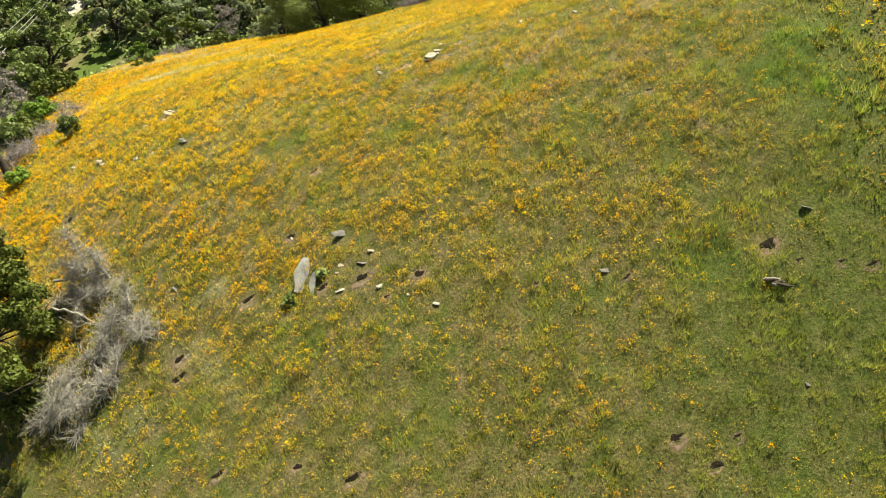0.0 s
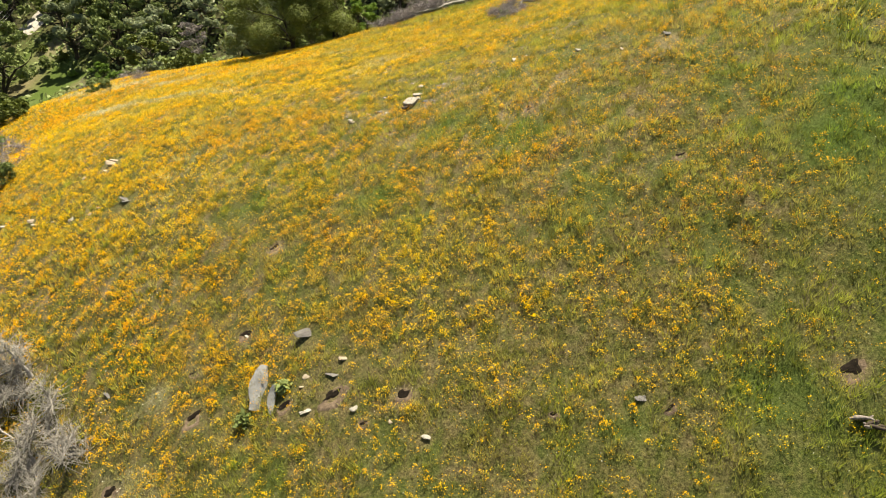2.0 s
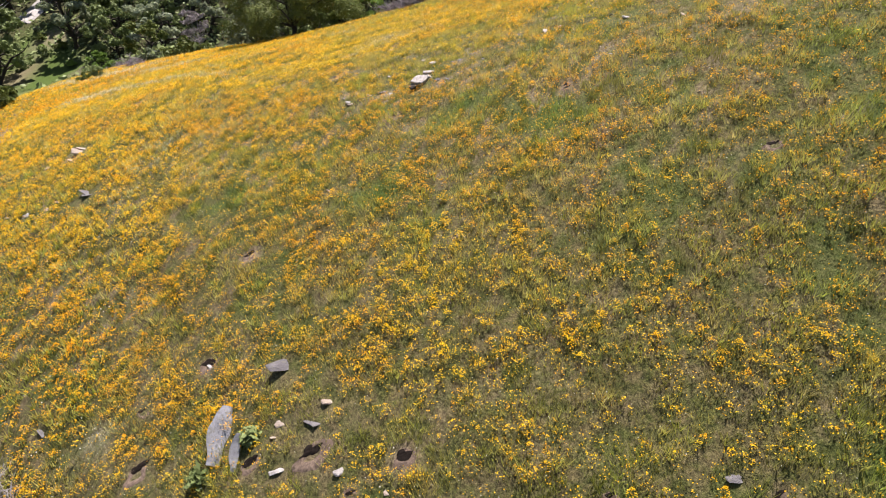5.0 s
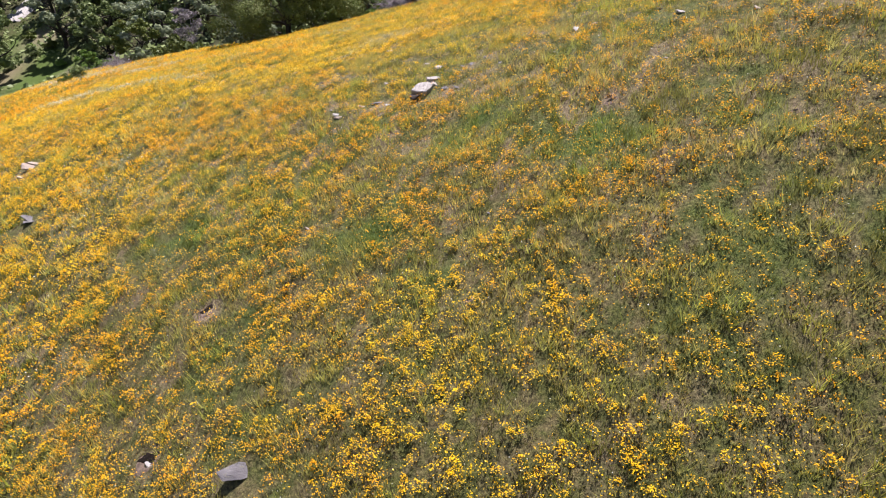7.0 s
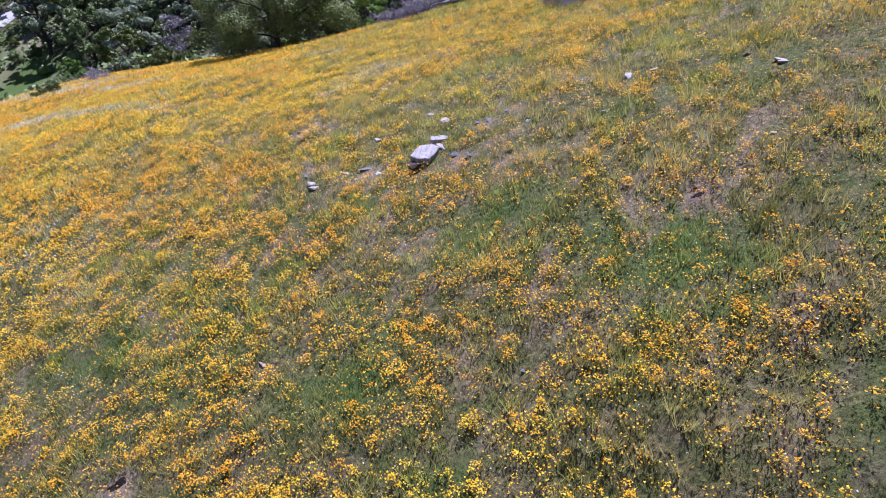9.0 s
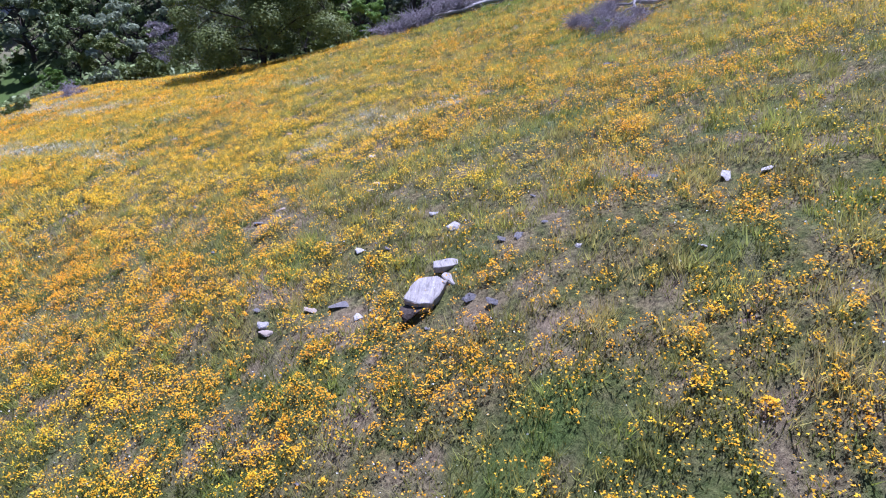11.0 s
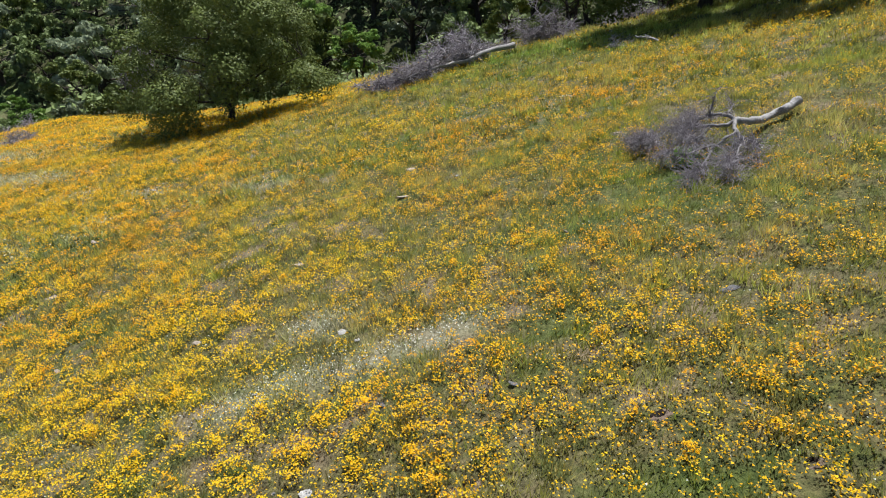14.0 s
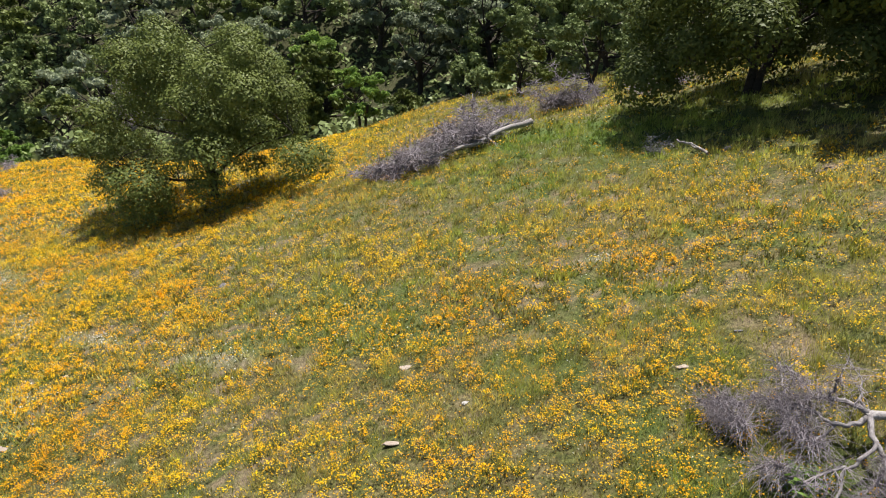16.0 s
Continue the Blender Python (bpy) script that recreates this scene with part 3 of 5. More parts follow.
def bush_meshes(seed, tall, wide, leaves, leaf_size, leaf_mat, clump_count, stem_mat):
    rng = np.random.default_rng(seed)
    pieces, clumps = [], []
    for n in range(16):
        a = rng.uniform(0, 2 * math.pi)
        stem = crooked(rng, (rng.normal(0, 0.15 * wide), rng.normal(0, 0.15 * wide), -0.2), (math.cos(a) * 0.7, math.sin(a) * 0.7, 1), tall * rng.uniform(0.6, 0.95), 5, 0.18)
        pieces.append(tube(stem, np.linspace(0.035, 0.008, 6), 4))
    for n in range(clump_count):
        a, r = rng.uniform(0, 2 * math.pi), wide * 0.40 * math.sqrt(rng.random())
        rad = wide * rng.uniform(0.10, 0.17)
        top = tall * (1 - 0.75 * (r / (wide * 0.5)) ** 2)
        clumps.append((np.array((r * math.cos(a), r * math.sin(a), max(rad * 0.4, top * rng.uniform(0.45, 1.0) - rad * 0.6))), rad))
    centres, normals = crown_points(rng, clumps, leaves)
    leaf = sprays(rng, centres, normals, leaf_size)
    return mesh_of("stem_cluster", *joined(pieces), stem_mat, True), mesh_of("foliage", *leaf, leaf_mat)


def brush_meshes(seed, long, wide, tall, limbs, twigs, mat, thick=0.05, twig_radius=0.007):
    """Dry limbs lying on the ground, each a mesh, and the tangle of fine twigs on them."""
    rng = np.random.default_rng(seed)
    bones, pieces, hubs = [], [], []
    for _ in range(limbs):
        start = np.array((rng.uniform(-0.5, 0.5) * long, rng.uniform(-0.5, 0.5) * wide, rng.uniform(0.0, 0.4) * tall))
        limb = crooked(rng, start, (*rng.normal(0, 1, 2), rng.uniform(0.0, 0.7)), max(long, wide) * rng.uniform(0.25, 0.55), 7, 0.22, 0.04)
        limb[:, 2] = np.maximum(limb[:, 2], 0.02)
        bones.append(mesh_of("limb", *tube(limb, np.linspace(thick * rng.uniform(0.5, 1.0), thick * 0.12, len(limb)), 5), DEADWOOD if rng.random() < 0.35 else mat, True))
        hubs.extend(limb[1:])
    hubs = np.array(hubs)
    for _ in range(twigs):
        p = hubs[rng.integers(len(hubs))]
        twig = crooked(rng, p, (*rng.normal(0, 1, 2), rng.uniform(-0.3, 0.9)), rng.uniform(0.25, 0.8) * min(1.2, tall + 0.3), 3, 0.3, 0.05)
        twig[:, 2] = np.maximum(twig[:, 2], 0.0)
        pieces.append(tube(twig, np.linspace(twig_radius, twig_radius * 0.4, len(twig)), 3))
    return bones, mesh_of("tangle", *joined(pieces), mat, True)


def rock_mesh(seed, flat=0.7, cuts=7):
    """An angular stone of about one metre, sunk a little below its base."""
    rng = np.random.default_rng(seed)
    bm = bmesh.new()
    bmesh.ops.create_icosphere(bm, subdivisions=2, radius=0.5)
    planes = [(rng.normal(0, 1, 3), rng.uniform(0.14, 0.33)) for _ in range(cuts)]
    for v in bm.verts:
        p = np.array(v.co)
        for n, far in planes:
            n = n / np.linalg.norm(n)
            over = p @ n - far
            if over > 0:
                p = p - n * over * 0.98
        p = p * (1 + 0.30 * (noise.noise(Vector(p * 3.0) + Vector((seed, 0, 0))))) + 0.035 * np.array(noise.noise_vector(Vector(p * 11.0)))
        p[2] *= flat
        v.co = p
    me = bpy.data.meshes.new("stone")
    bm.to_mesh(me)
    bm.free()
    return me


# ---- ground: one sheet, fine near the path and wide towards the horizon ----
def spread_axis(lo, hi, step, out_lo, out_hi):
    middle = np.arange(lo, hi + step / 2, step)
    left, right, d = [], [], step
    p = lo
    while p > out_lo:
        d *= 1.07
        p -= d
        left.append(p)
    p, d = hi, step
    while p < out_hi:
        d *= 1.07
        p += d
        right.append(p)
    return np.concatenate([left[::-1], middle, right])


gx, gy = spread_axis(-18, 12, 0.25, -900, 900), spread_axis(8, 56, 0.25, -500, 1500)
GX, GY = np.meshgrid(gx, gy)
FX, FY = GX.ravel(), GY.ravel()


def relief(x, y):
    """Hummocks, burrow hollows and mounds on the smooth terrain."""
    z = 0.20 * (fractal(x, y, 0.8, 81, 2) - 0.5) + 0.14 * (fractal(x, y, 6.0, 83, 2) - 0.5)
    for cx, cy, r in BURROWS:
        d2 = ((x - cx) ** 2 + ((y - cy) * 1.25) ** 2) / r**2
        z = z - 0.10 * r * np.exp(-d2 * 3.0) + 0.12 * r * np.exp(-(((x - cx) ** 2 + (y - cy + 0.75 * r) ** 2) / r**2) * 2.2)
    return z


def surface(x, y):
    return height(x, y) + relief(np.asarray(x, float), np.asarray(y, float))


gi, gj = np.meshgrid(np.arange(len(gy) - 1), np.arange(len(gx) - 1), indexing="ij")
nx = len(gx)
quads = np.stack([gi * nx + gj, gi * nx + gj + 1, (gi + 1) * nx + gj + 1, (gi + 1) * nx + gj], -1).reshape(-1, 4)
ground_mesh = mesh_of("ground", np.stack([FX, FY, surface(FX, FY)], 1), quads, MEADOW, True)
bloom, lush, pale, bare = cover(FX, FY)
wooded = woods(FX, FY)
open_grass = np.clip(0.75 * blob(FX, FY, -60, 111, 5, 9, 28) + blob(FX, FY, -57, 103, 8, 5.5) * 1.4 + blob(FX, FY, -56, 94, 5, 6) + 0.8 * blob(FX, FY, -62, 112, 6, 6), 0, 1)
wooded, lush = wooded * (1 - open_grass), np.maximum(lush, open_grass)
beyond = np.maximum(np.maximum(smooth(-24, -27, FX), smooth(9.5, 6.5, FY)), np.maximum(smooth(60, 64, FY), smooth(11, 14, FX)))
tint(ground_mesh, np.stack([bloom * (1 - wooded) * beyond, lush, bare], 1), "cover")
tint(ground_mesh, np.repeat(0.6 * pale[:, None], 3, 1), "pale")
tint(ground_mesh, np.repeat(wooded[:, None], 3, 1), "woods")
ground = tagged(new("ground", ground_mesh), "steep flowering hillside of grass, poppies and patches of brown soil", "ground", "", "structure")


# ---- meadow growth ----
def scattered(rng, x0, x1, y0, y1, per_m2):
    n = int((x1 - x0) * (y1 - y0) * per_m2)
    return rng.uniform(x0, x1, n), rng.uniform(y0, y1, n)


LAT_X, LAT_Y, LAT = -45.0, 6.0, 0.125


def lattice_fields():
    """Everything about the slope, worked out once on a fine lattice."""
    u, v = np.meshgrid(np.arange(LAT_X, 20.0, LAT), np.arange(LAT_Y, 96.0, LAT))
    return np.stack([*cover(u, v), np.maximum(hollow(u, v), stony(u, v)), woods(u, v), surface(u, v)], 0)


def fields_at(x, y):
    """Bloom, lushness, pale growth, bare soil, hollow, wood and height at many places."""
    u, v = (x - LAT_X) / LAT, (y - LAT_Y) / LAT
    i, j = np.floor(v).astype(int), np.floor(u).astype(int)
    a, b = v - i, u - j
    return FIELDS[:, i, j] * ((1 - a) * (1 - b)) + FIELDS[:, i, j + 1] * ((1 - a) * b) + FIELDS[:, i + 1, j] * (a * (1 - b)) + FIELDS[:, i + 1, j + 1] * (a * b)


def hollow(x, y):
    """Near 1 inside the burrows' mouths."""
    return sum(blob(x, y, cx, cy, 0.75 * r, 0.6 * r) for cx, cy, r in BURROWS)


def stony(x, y):
    """Above 0.5 where a stone keeps the growth down."""
    z = np.zeros(x.shape)
    for cx, cy, long, wide, tall, turn, kind, shape in STONES:
        a, b = np.searchsorted(x[0], (cx - 1.2, cx + 1.2))
        c, d = np.searchsorted(y[:, 0], (cy - 1.2, cy + 1.2))
        z[c:d, a:b] = np.maximum(z[c:d, a:b], blob(x[c:d, a:b], y[c:d, a:b], cx, cy - 0.15 * long, 0.62 * long + 0.05, 0.62 * wide + 0.08, turn))
    return z


FIELDS = lattice_fields()


def outside(x, y, skip):
    return np.ones(len(x), bool) if skip is None else ~((x > skip[0]) & (x < skip[1]) & (y > skip[2]) & (y < skip[3]))


def blades_mesh(name, rng, x, y, z, spread, tall, wide, colour, blades):
    """Tufts of thin blades that fan out from their roots."""
    n = len(x)
    m = n * blades
    a, r = rng.uniform(0, 2 * math.pi, m), np.sqrt(rng.random(m)) * np.repeat(spread, blades)
    out = np.stack([np.cos(a), np.sin(a)], 1)
    root = np.repeat(np.stack([x, y, z - 0.02], 1), blades, 0)
    root[:, :2] += out * r[:, None]
    high = np.repeat(tall, blades) * rng.uniform(0.55, 1.25, m)
    lean = rng.uniform(0.15, 0.75, m) * high
    tip = root + np.concatenate([out * lean[:, None], high[:, None]], 1)
    tip[:, :2] += rng.normal(0, 0.02, (m, 2))
    b = rng.uniform(0, 2 * math.pi, m)
    side = np.stack([np.cos(b), np.sin(b), np.zeros(m)], 1) * (wide * rng.uniform(0.6, 1.4, m))[:, None]
    me = mesh_of(name, np.stack([root - side, root + side, tip], 1).reshape(-1, 3), np.arange(3 * m).reshape(-1, 3), GRASS)
    tint(me, np.repeat(np.repeat(colour, blades, 0) * rng.uniform(0.75, 1.25, (m, 1)), 3, 0))
    return me


def grass_mesh(seed, area, per_m2, blades, long, wide, skip=None):
    rng = np.random.default_rng(seed)
    x, y = scattered(rng, *area, per_m2)
    keep = outside(x, y, skip)
    x, y = x[keep], y[keep]
    bl, lu, pa, ba, hole, wood, z = fields_at(x, y)
    mat = fractal(x, y, 0.50, 131, 3)
    keep = (rng.random(len(x)) > 0.85 * ba) & (hole < 0.5) & (wood < 0.6) & (rng.random(len(x)) < 0.25 + 1.2 * smooth(0.32, 0.60, mat) + 0.5 * lu)
    x, y, z, lu, pa, mat = x[keep], y[keep], z[keep], lu[keep][:, None], pa[keep][:, None], mat[keep]
    n = len(x)
    tone = np.clip(1.1 * fractal(x, y, 2.4, 91, 3) + 1.2 * fractal(x, y, 0.45, 93, 2) - 0.62 + 0.20 * smooth(22, 14, y) + rng.normal(0, 0.16, n), 0, 1)[:, None]
    kind = rng.random((n, 1))
    dry = np.where(kind < 0.5, np.array((0.43, 0.335, 0.135)), np.array((0.39, 0.345, 0.115)))
    green = np.where(kind < 0.6, np.array((0.270, 0.290, 0.050)), np.array((0.315, 0.315, 0.060)))
    c = dry * (1 - tone) + green * tone
    c = c * (1 - 0.9 * lu) + np.array((0.190, 0.270, 0.048)) * 0.9 * lu
    c = c * (1 - pa) + np.array((0.43, 0.41, 0.27)) * pa
    # blades in low thin spots get a darker colour, painting the shade between tufts
    c = c * rng.uniform(0.80, 1.20, (n, 1)) * (0.42 + 1.15 * smooth(0.25, 0.70, mat))[:, None]
    # dark patches: dark-leaved plants, and the shade of small pits put into the colour
    weeds_and_pits, straw = smooth(0.58, 0.66, fractal(x, y, 0.36, 141, 2))[:, None], smooth(0.42, 0.33, fractal(x, y, 0.36, 141, 2))[:, None]
    c = c * (1 - 0.52 * weeds_and_pits) * (1 - 0.5 * straw) + np.array((0.46, 0.385, 0.125)) * 0.5 * straw
    tall = long * (0.30 + 1.10 * smooth(0.30, 0.72, mat) + 0.12 * lu[:, 0]) * rng.uniform(0.6, 1.5, n)
    return blades_mesh("grass", rng, x, y, z, 0.04 + 0.05 * rng.random(n), tall, wide, c, blades)


def poppy_plants(seed, area, per_m2, skip=None):
    """Places of flowering plants, in drifts, with the bloom there."""
    rng = np.random.default_rng(seed)
    x, y = scattered(rng, *area, per_m2)
    keep = outside(x, y, skip)
    x, y = x[keep], y[keep]
    drift = smooth(0.36, 0.60, fractal(x, y, 0.85, 17, 3)) * 0.62 + 0.38
    bl, lu, pa, ba, hole, wood, z = fields_at(x, y)
    keep = (rng.random(len(x)) < (0.05 + 0.95 * bl**1.15) * drift * (1 - 0.7 * ba)) & (wood < 0.5) & (hole < 0.35)
    return rng, x[keep], y[keep], z[keep], bl[keep]


def heads_mesh(name, rng, centre, size, colour):
    """Cupped flower heads that turn to the sun."""
    n = len(centre)
    up = np.stack([rng.normal(0.06, 0.40, n), rng.normal(0.10, 0.40, n), np.ones(n)], 1)
    up /= np.linalg.norm(up, axis=1, keepdims=True)
    u = np.cross(up, rng.normal(0, 1, (n, 3)))
    u /= np.linalg.norm(u, axis=1, keepdims=True)
    v = np.cross(up, u)
    s = (size * rng.uniform(0.6, 1.3, n))[:, None] * 0.5
    fold = rng.uniform(0.2, 0.9, (n, 1))
    corners = [centre - u * s * 1.15, centre + u * s * 0.7 + v * s + up * s * fold, centre + u * s * 0.7 - v * s]
    me = mesh_of(name, np.stack(corners, 1).reshape(-1, 3), np.arange(3 * n).reshape(-1, 3), PETAL)
    tint(me, np.repeat(colour, 3, 0))
    return me


def poppy_meshes(seed, area, per_m2, heads, size, stand, skip, blades, wide):
    """The flower heads of the plants in one stretch, and the leaves under them."""
    rng, x, y, z, bl = poppy_plants(seed, area, per_m2, skip)
    n = len(x)
    spread, tall = rng.uniform(0.035, 0.095, n), stand * rng.uniform(0.65, 1.35, n)
    count = np.maximum(1, (heads * (0.35 + 0.9 * bl) * rng.gamma(1.6, 0.62, n)).astype(int))
    own = np.repeat(np.arange(n), count)
    m = len(own)
    off = rng.normal(0, 1, (m, 2)) * spread[own, None]
    dome = np.clip(1 - 0.30 * ((off / spread[own, None]) ** 2).sum(1) / 2, 0.45, 1)
    centre = np.stack([x[own] + off[:, 0], y[own] + off[:, 1], z[own] + tall[own] * dome * rng.uniform(0.75, 1.1, m)], 1)
    deep = np.clip(fractal(x, y, 4.0, 101, 3) * 1.5 - 0.30 + rng.normal(0, 0.28, n), 0, 1)[own, None]
    c = np.array((0.81, 0.545, 0.012)) * (1 - deep) + np.array((0.80, 0.375, 0.007)) * deep
    flowers = heads_mesh("poppies", rng, centre, size, c * rng.uniform(0.72, 1.14, (m, 1)))
    leaf = np.where(rng.random((n, 1)) < 0.7, np.array((0.265, 0.275, 0.085)), np.array((0.235, 0.275, 0.050))) * rng.uniform(0.7, 1.2, (n, 1))
    return flowers, blades_mesh("poppy_leaves", rng, x, y, z, spread * 1.1, tall * 0.85, wide, leaf, blades)


def white_mesh(seed, area, per_m2, size, stand, skip):
    rng = np.random.default_rng(seed)
    x, y = scattered(rng, *area, per_m2)
    keep = outside(x, y, skip)
    x, y = x[keep], y[keep]
    bl, lu, pa, ba, hole, wood, z = fields_at(x, y)
    keep = (rng.random(len(x)) < 0.012 + 0.75 * (pa * 0.9) ** 1.6) & (wood < 0.5) & (hole < 0.5)
    n = int(keep.sum())
    centre = np.stack([x[keep], y[keep], z[keep] + stand * rng.uniform(0.5, 1.3, n)], 1)
    return heads_mesh("white_wildflowers", rng, centre, size, np.array((0.74, 0.74, 0.66)) * rng.uniform(0.7, 1.0, (n, 1)))


NEAR = (-9.0, 11.5, 9.0, 46.0)
MIDDLE = (-26.0, 13.0, 7.0, 62.0)
FAR = (-44.0, 19.0, 14.0, 95.0)
for area, skip, count, blades, long, wide in ((NEAR, None, 110, 8, 0.135, 0.0065), (MIDDLE, NEAR, 46, 6, 0.17, 0.016), (FAR, MIDDLE, 16, 6, 0.22, 0.028)):
    tagged(new("grass", grass_mesh(int(count), area, count, blades, long, wide, skip)), "short green and straw-coloured grass covering the hillside", "grass", "", "stuff")
for area, skip, count, heads, size, stand, blades, wide in ((NEAR, None, 88, 13, 0.0260, 0.19, 3, 0.007), (MIDDLE, NEAR, 76, 10, 0.034, 0.21, 2, 0.014), (FAR, MIDDLE, 56, 4, 0.075, 0.23, 1, 0.028)):
    flowers, leaves = poppy_meshes(int(count) + 1, area, count, heads, size, stand, skip, blades, wide)
    tagged(new("poppies", flowers), "yellow and orange poppies in full bloom", "flowers", "", "stuff")
    tagged(new("poppy_leaves", leaves), "feathery grey-green leaves under the poppies", "leaves", "", "stuff")
for area, skip, count, size in ((NEAR, None, 560, 0.021), (MIDDLE, NEAR, 190, 0.038), (FAR, MIDDLE, 90, 0.055)):
    tagged(new("white_wildflowers", white_mesh(int(count) + 2, area, count, size, 0.16, skip)), "small white wildflowers among pale grass", "flowers", "", "stuff")

# ---- stones: plan place, length, width, height, turn, kind ----
ROCK_SHAPES = [rock_mesh(s, f, c) for s, f, c in ((1, 0.8, 8), (2, 0.7, 9), (3, 0.6, 7), (4, 0.75, 10), (5, 0.5, 8))]
ROCK_MESHES = {}
for kind, mat in (("pale", PALE_STONE), ("grey", GREY_STONE), ("tan", TAN_STONE)):
    for n, me in enumerate(ROCK_SHAPES):
        ROCK_MESHES[kind, n] = me.copy()
        ROCK_MESHES[kind, n].materials.append(mat)
ROCK_LABEL = {"pale": "whitish weathered stone half sunk in the flowering grass", "grey": "grey lichen-spotted stone lying in the grass", "tan": "tan stone lying among poppies and bare soil"}


def rock(x, y, long, wide, tall, turn, kind, shape, tilt=0.0):
    ob = new("rock", ROCK_MESHES[kind, shape])
    ob.matrix_world = pose(x, y, float(surface(x, y)) + tall * 0.03, tilt + 16 * math.sin(91 * x), 16 * math.sin(57 * y), turn) @ Matrix.Diagonal((long * 1.12, wide * 1.12, tall * (0.55 if kind == "grey" else 1.25), 1))
    return tagged(ob, ROCK_LABEL[kind], "rock", "stones on the hillside")


for row in STONES:
    rock(*row)


BOULDER = (-0.63, 28.81)


def layered_material():
    """Pale stone split along its layers: fine streaks along the block's length."""
    m, t, s = material("layered_stone")
    place = t.nodes.new("ShaderNodeTexCoord").outputs["Object"]
    squeeze = node(t, "ShaderNodeMapping", Scale=(14.0, 1.6, 9.0))
    t.links.new(place, squeeze.inputs["Vector"])
    streak = noise_at(t, 1.3, 6, 0.7, squeeze.outputs[0])
    c = ramp(t, streak, ((0.30, (0.09, 0.078, 0.075)), (0.46, (0.26, 0.235, 0.225)), (0.74, (0.42, 0.39, 0.37))))
    c = mixed(t, ramp(t, noise_at(t, 4.0, 4, 0.7, place), ((0.52, (0, 0, 0)), (0.66, (0.6, 0.6, 0.6)))), c, (0.30, 0.27, 0.24))
    t.links.new(c, s.inputs["Base Color"])
    s.inputs["Roughness"].default_value = 0.92
    bumped(t, s, streak, 0.8, 0.03)
    return m


LAYERED = layered_material()


def slab_mesh(seed, outline, thick, mat):
    """A broken plate of stone: its outline seen from above, chipped edges and an uneven face."""
    rng = np.random.default_rng(seed)
    bm = bmesh.new()
    cx, cy = np.mean(outline, axis=0)
    face = bm.faces.new([bm.verts.new((x, y, 0)) for x, y in outline])
    low = bmesh.ops.extrude_face_region(bm, geom=[face])
    for v in low["geom"]:
        if isinstance(v, bmesh.types.BMVert):
            v.co = Vector((cx + (v.co.x - cx) * 0.93, cy + (v.co.y - cy) * 0.93, -thick))
    bmesh.ops.recalc_face_normals(bm, faces=bm.faces[:])
    bmesh.ops.bevel(bm, geom=bm.edges[:], offset=thick * 0.06, segments=1, affect="EDGES")
    bmesh.ops.triangulate(bm, faces=bm.faces[:])
    for _ in range(2):
        bmesh.ops.subdivide_edges(bm, edges=bm.edges[:], cuts=1)
        bmesh.ops.triangulate(bm, faces=bm.faces[:])
    for v in bm.verts:
        v.co += Vector(noise.noise_vector(v.co * 7.0 + Vector((seed, 0, 0)))) * thick * 0.10 + Vector((0, 0, thick * 0.10 * noise.noise(v.co * 3.0)))
    me = bpy.data.meshes.new("stone")
    bm.to_mesh(me)
    bm.free()
    me.materials.append(mat)
    return me


def boulder():
    """The large pale block, split along its layers, its broken shoulder, and a dark lump for the shade below it."""
    x, y = BOULDER
    ob = thing("boulder", x, y, float(surface(x, y)), "large whitish layered boulder with a dark lump for the shaded hollow under its lower edge", "rock")
    block = slab_mesh(3, ((-0.27, -0.20), (-0.06, -0.28), (0.13, -0.24), (0.23, 0.03), (0.27, 0.20), (0.09, 0.27), (-0.13, 0.21), (-0.22, 0.04)), 0.24, LAYERED)
    part("block", block, ob).matrix_local = pose(0.03, -0.02, 0.25, 15, 2, -10)
    shoulder = slab_mesh(4, ((-0.07, -0.15), (0.07, -0.17), (0.10, 0.06), (0.02, 0.17), (-0.09, 0.12)), 0.22, LAYERED)
    part("shoulder", shoulder, ob).matrix_local = pose(0.37, 0.25, 0.26, 10, 8, 42)
    # no hollow is cut: a solid stone in dark colour stands for its shade
    me = ROCK_SHAPES[3].copy()
    me.materials.append(CHARRED_AND_SHADE)
    part("undercut", me, ob, "dark brown lump standing in for the shaded hollow").matrix_local = pose(-0.20, -0.30, 0.04, 0, 0, 20) @ Matrix.Diagonal((0.52, 0.32, 0.34, 1))


boulder()


def broken_slab(x, y, long, wide, turn, label):
    ob = new("rock", slab_mesh(9, ((-0.5 * long, -0.4 * wide), (-0.1 * long, -0.5 * wide), (0.48 * long, -0.25 * wide), (0.5 * long, 0.3 * wide), (0.1 * long, 0.5 * wide), (-0.42 * long, 0.32 * wide)), 0.11, LAYERED))
    ob.matrix_world = pose(x, y, float(surface(x, y)) + 0.09, 12, 4, turn)
    return tagged(ob, label, "rock", "stones on the hillside")


broken_slab(-0.32, 29.32, 0.40, 0.18, 16, "pale layered slab of stone above the boulder")


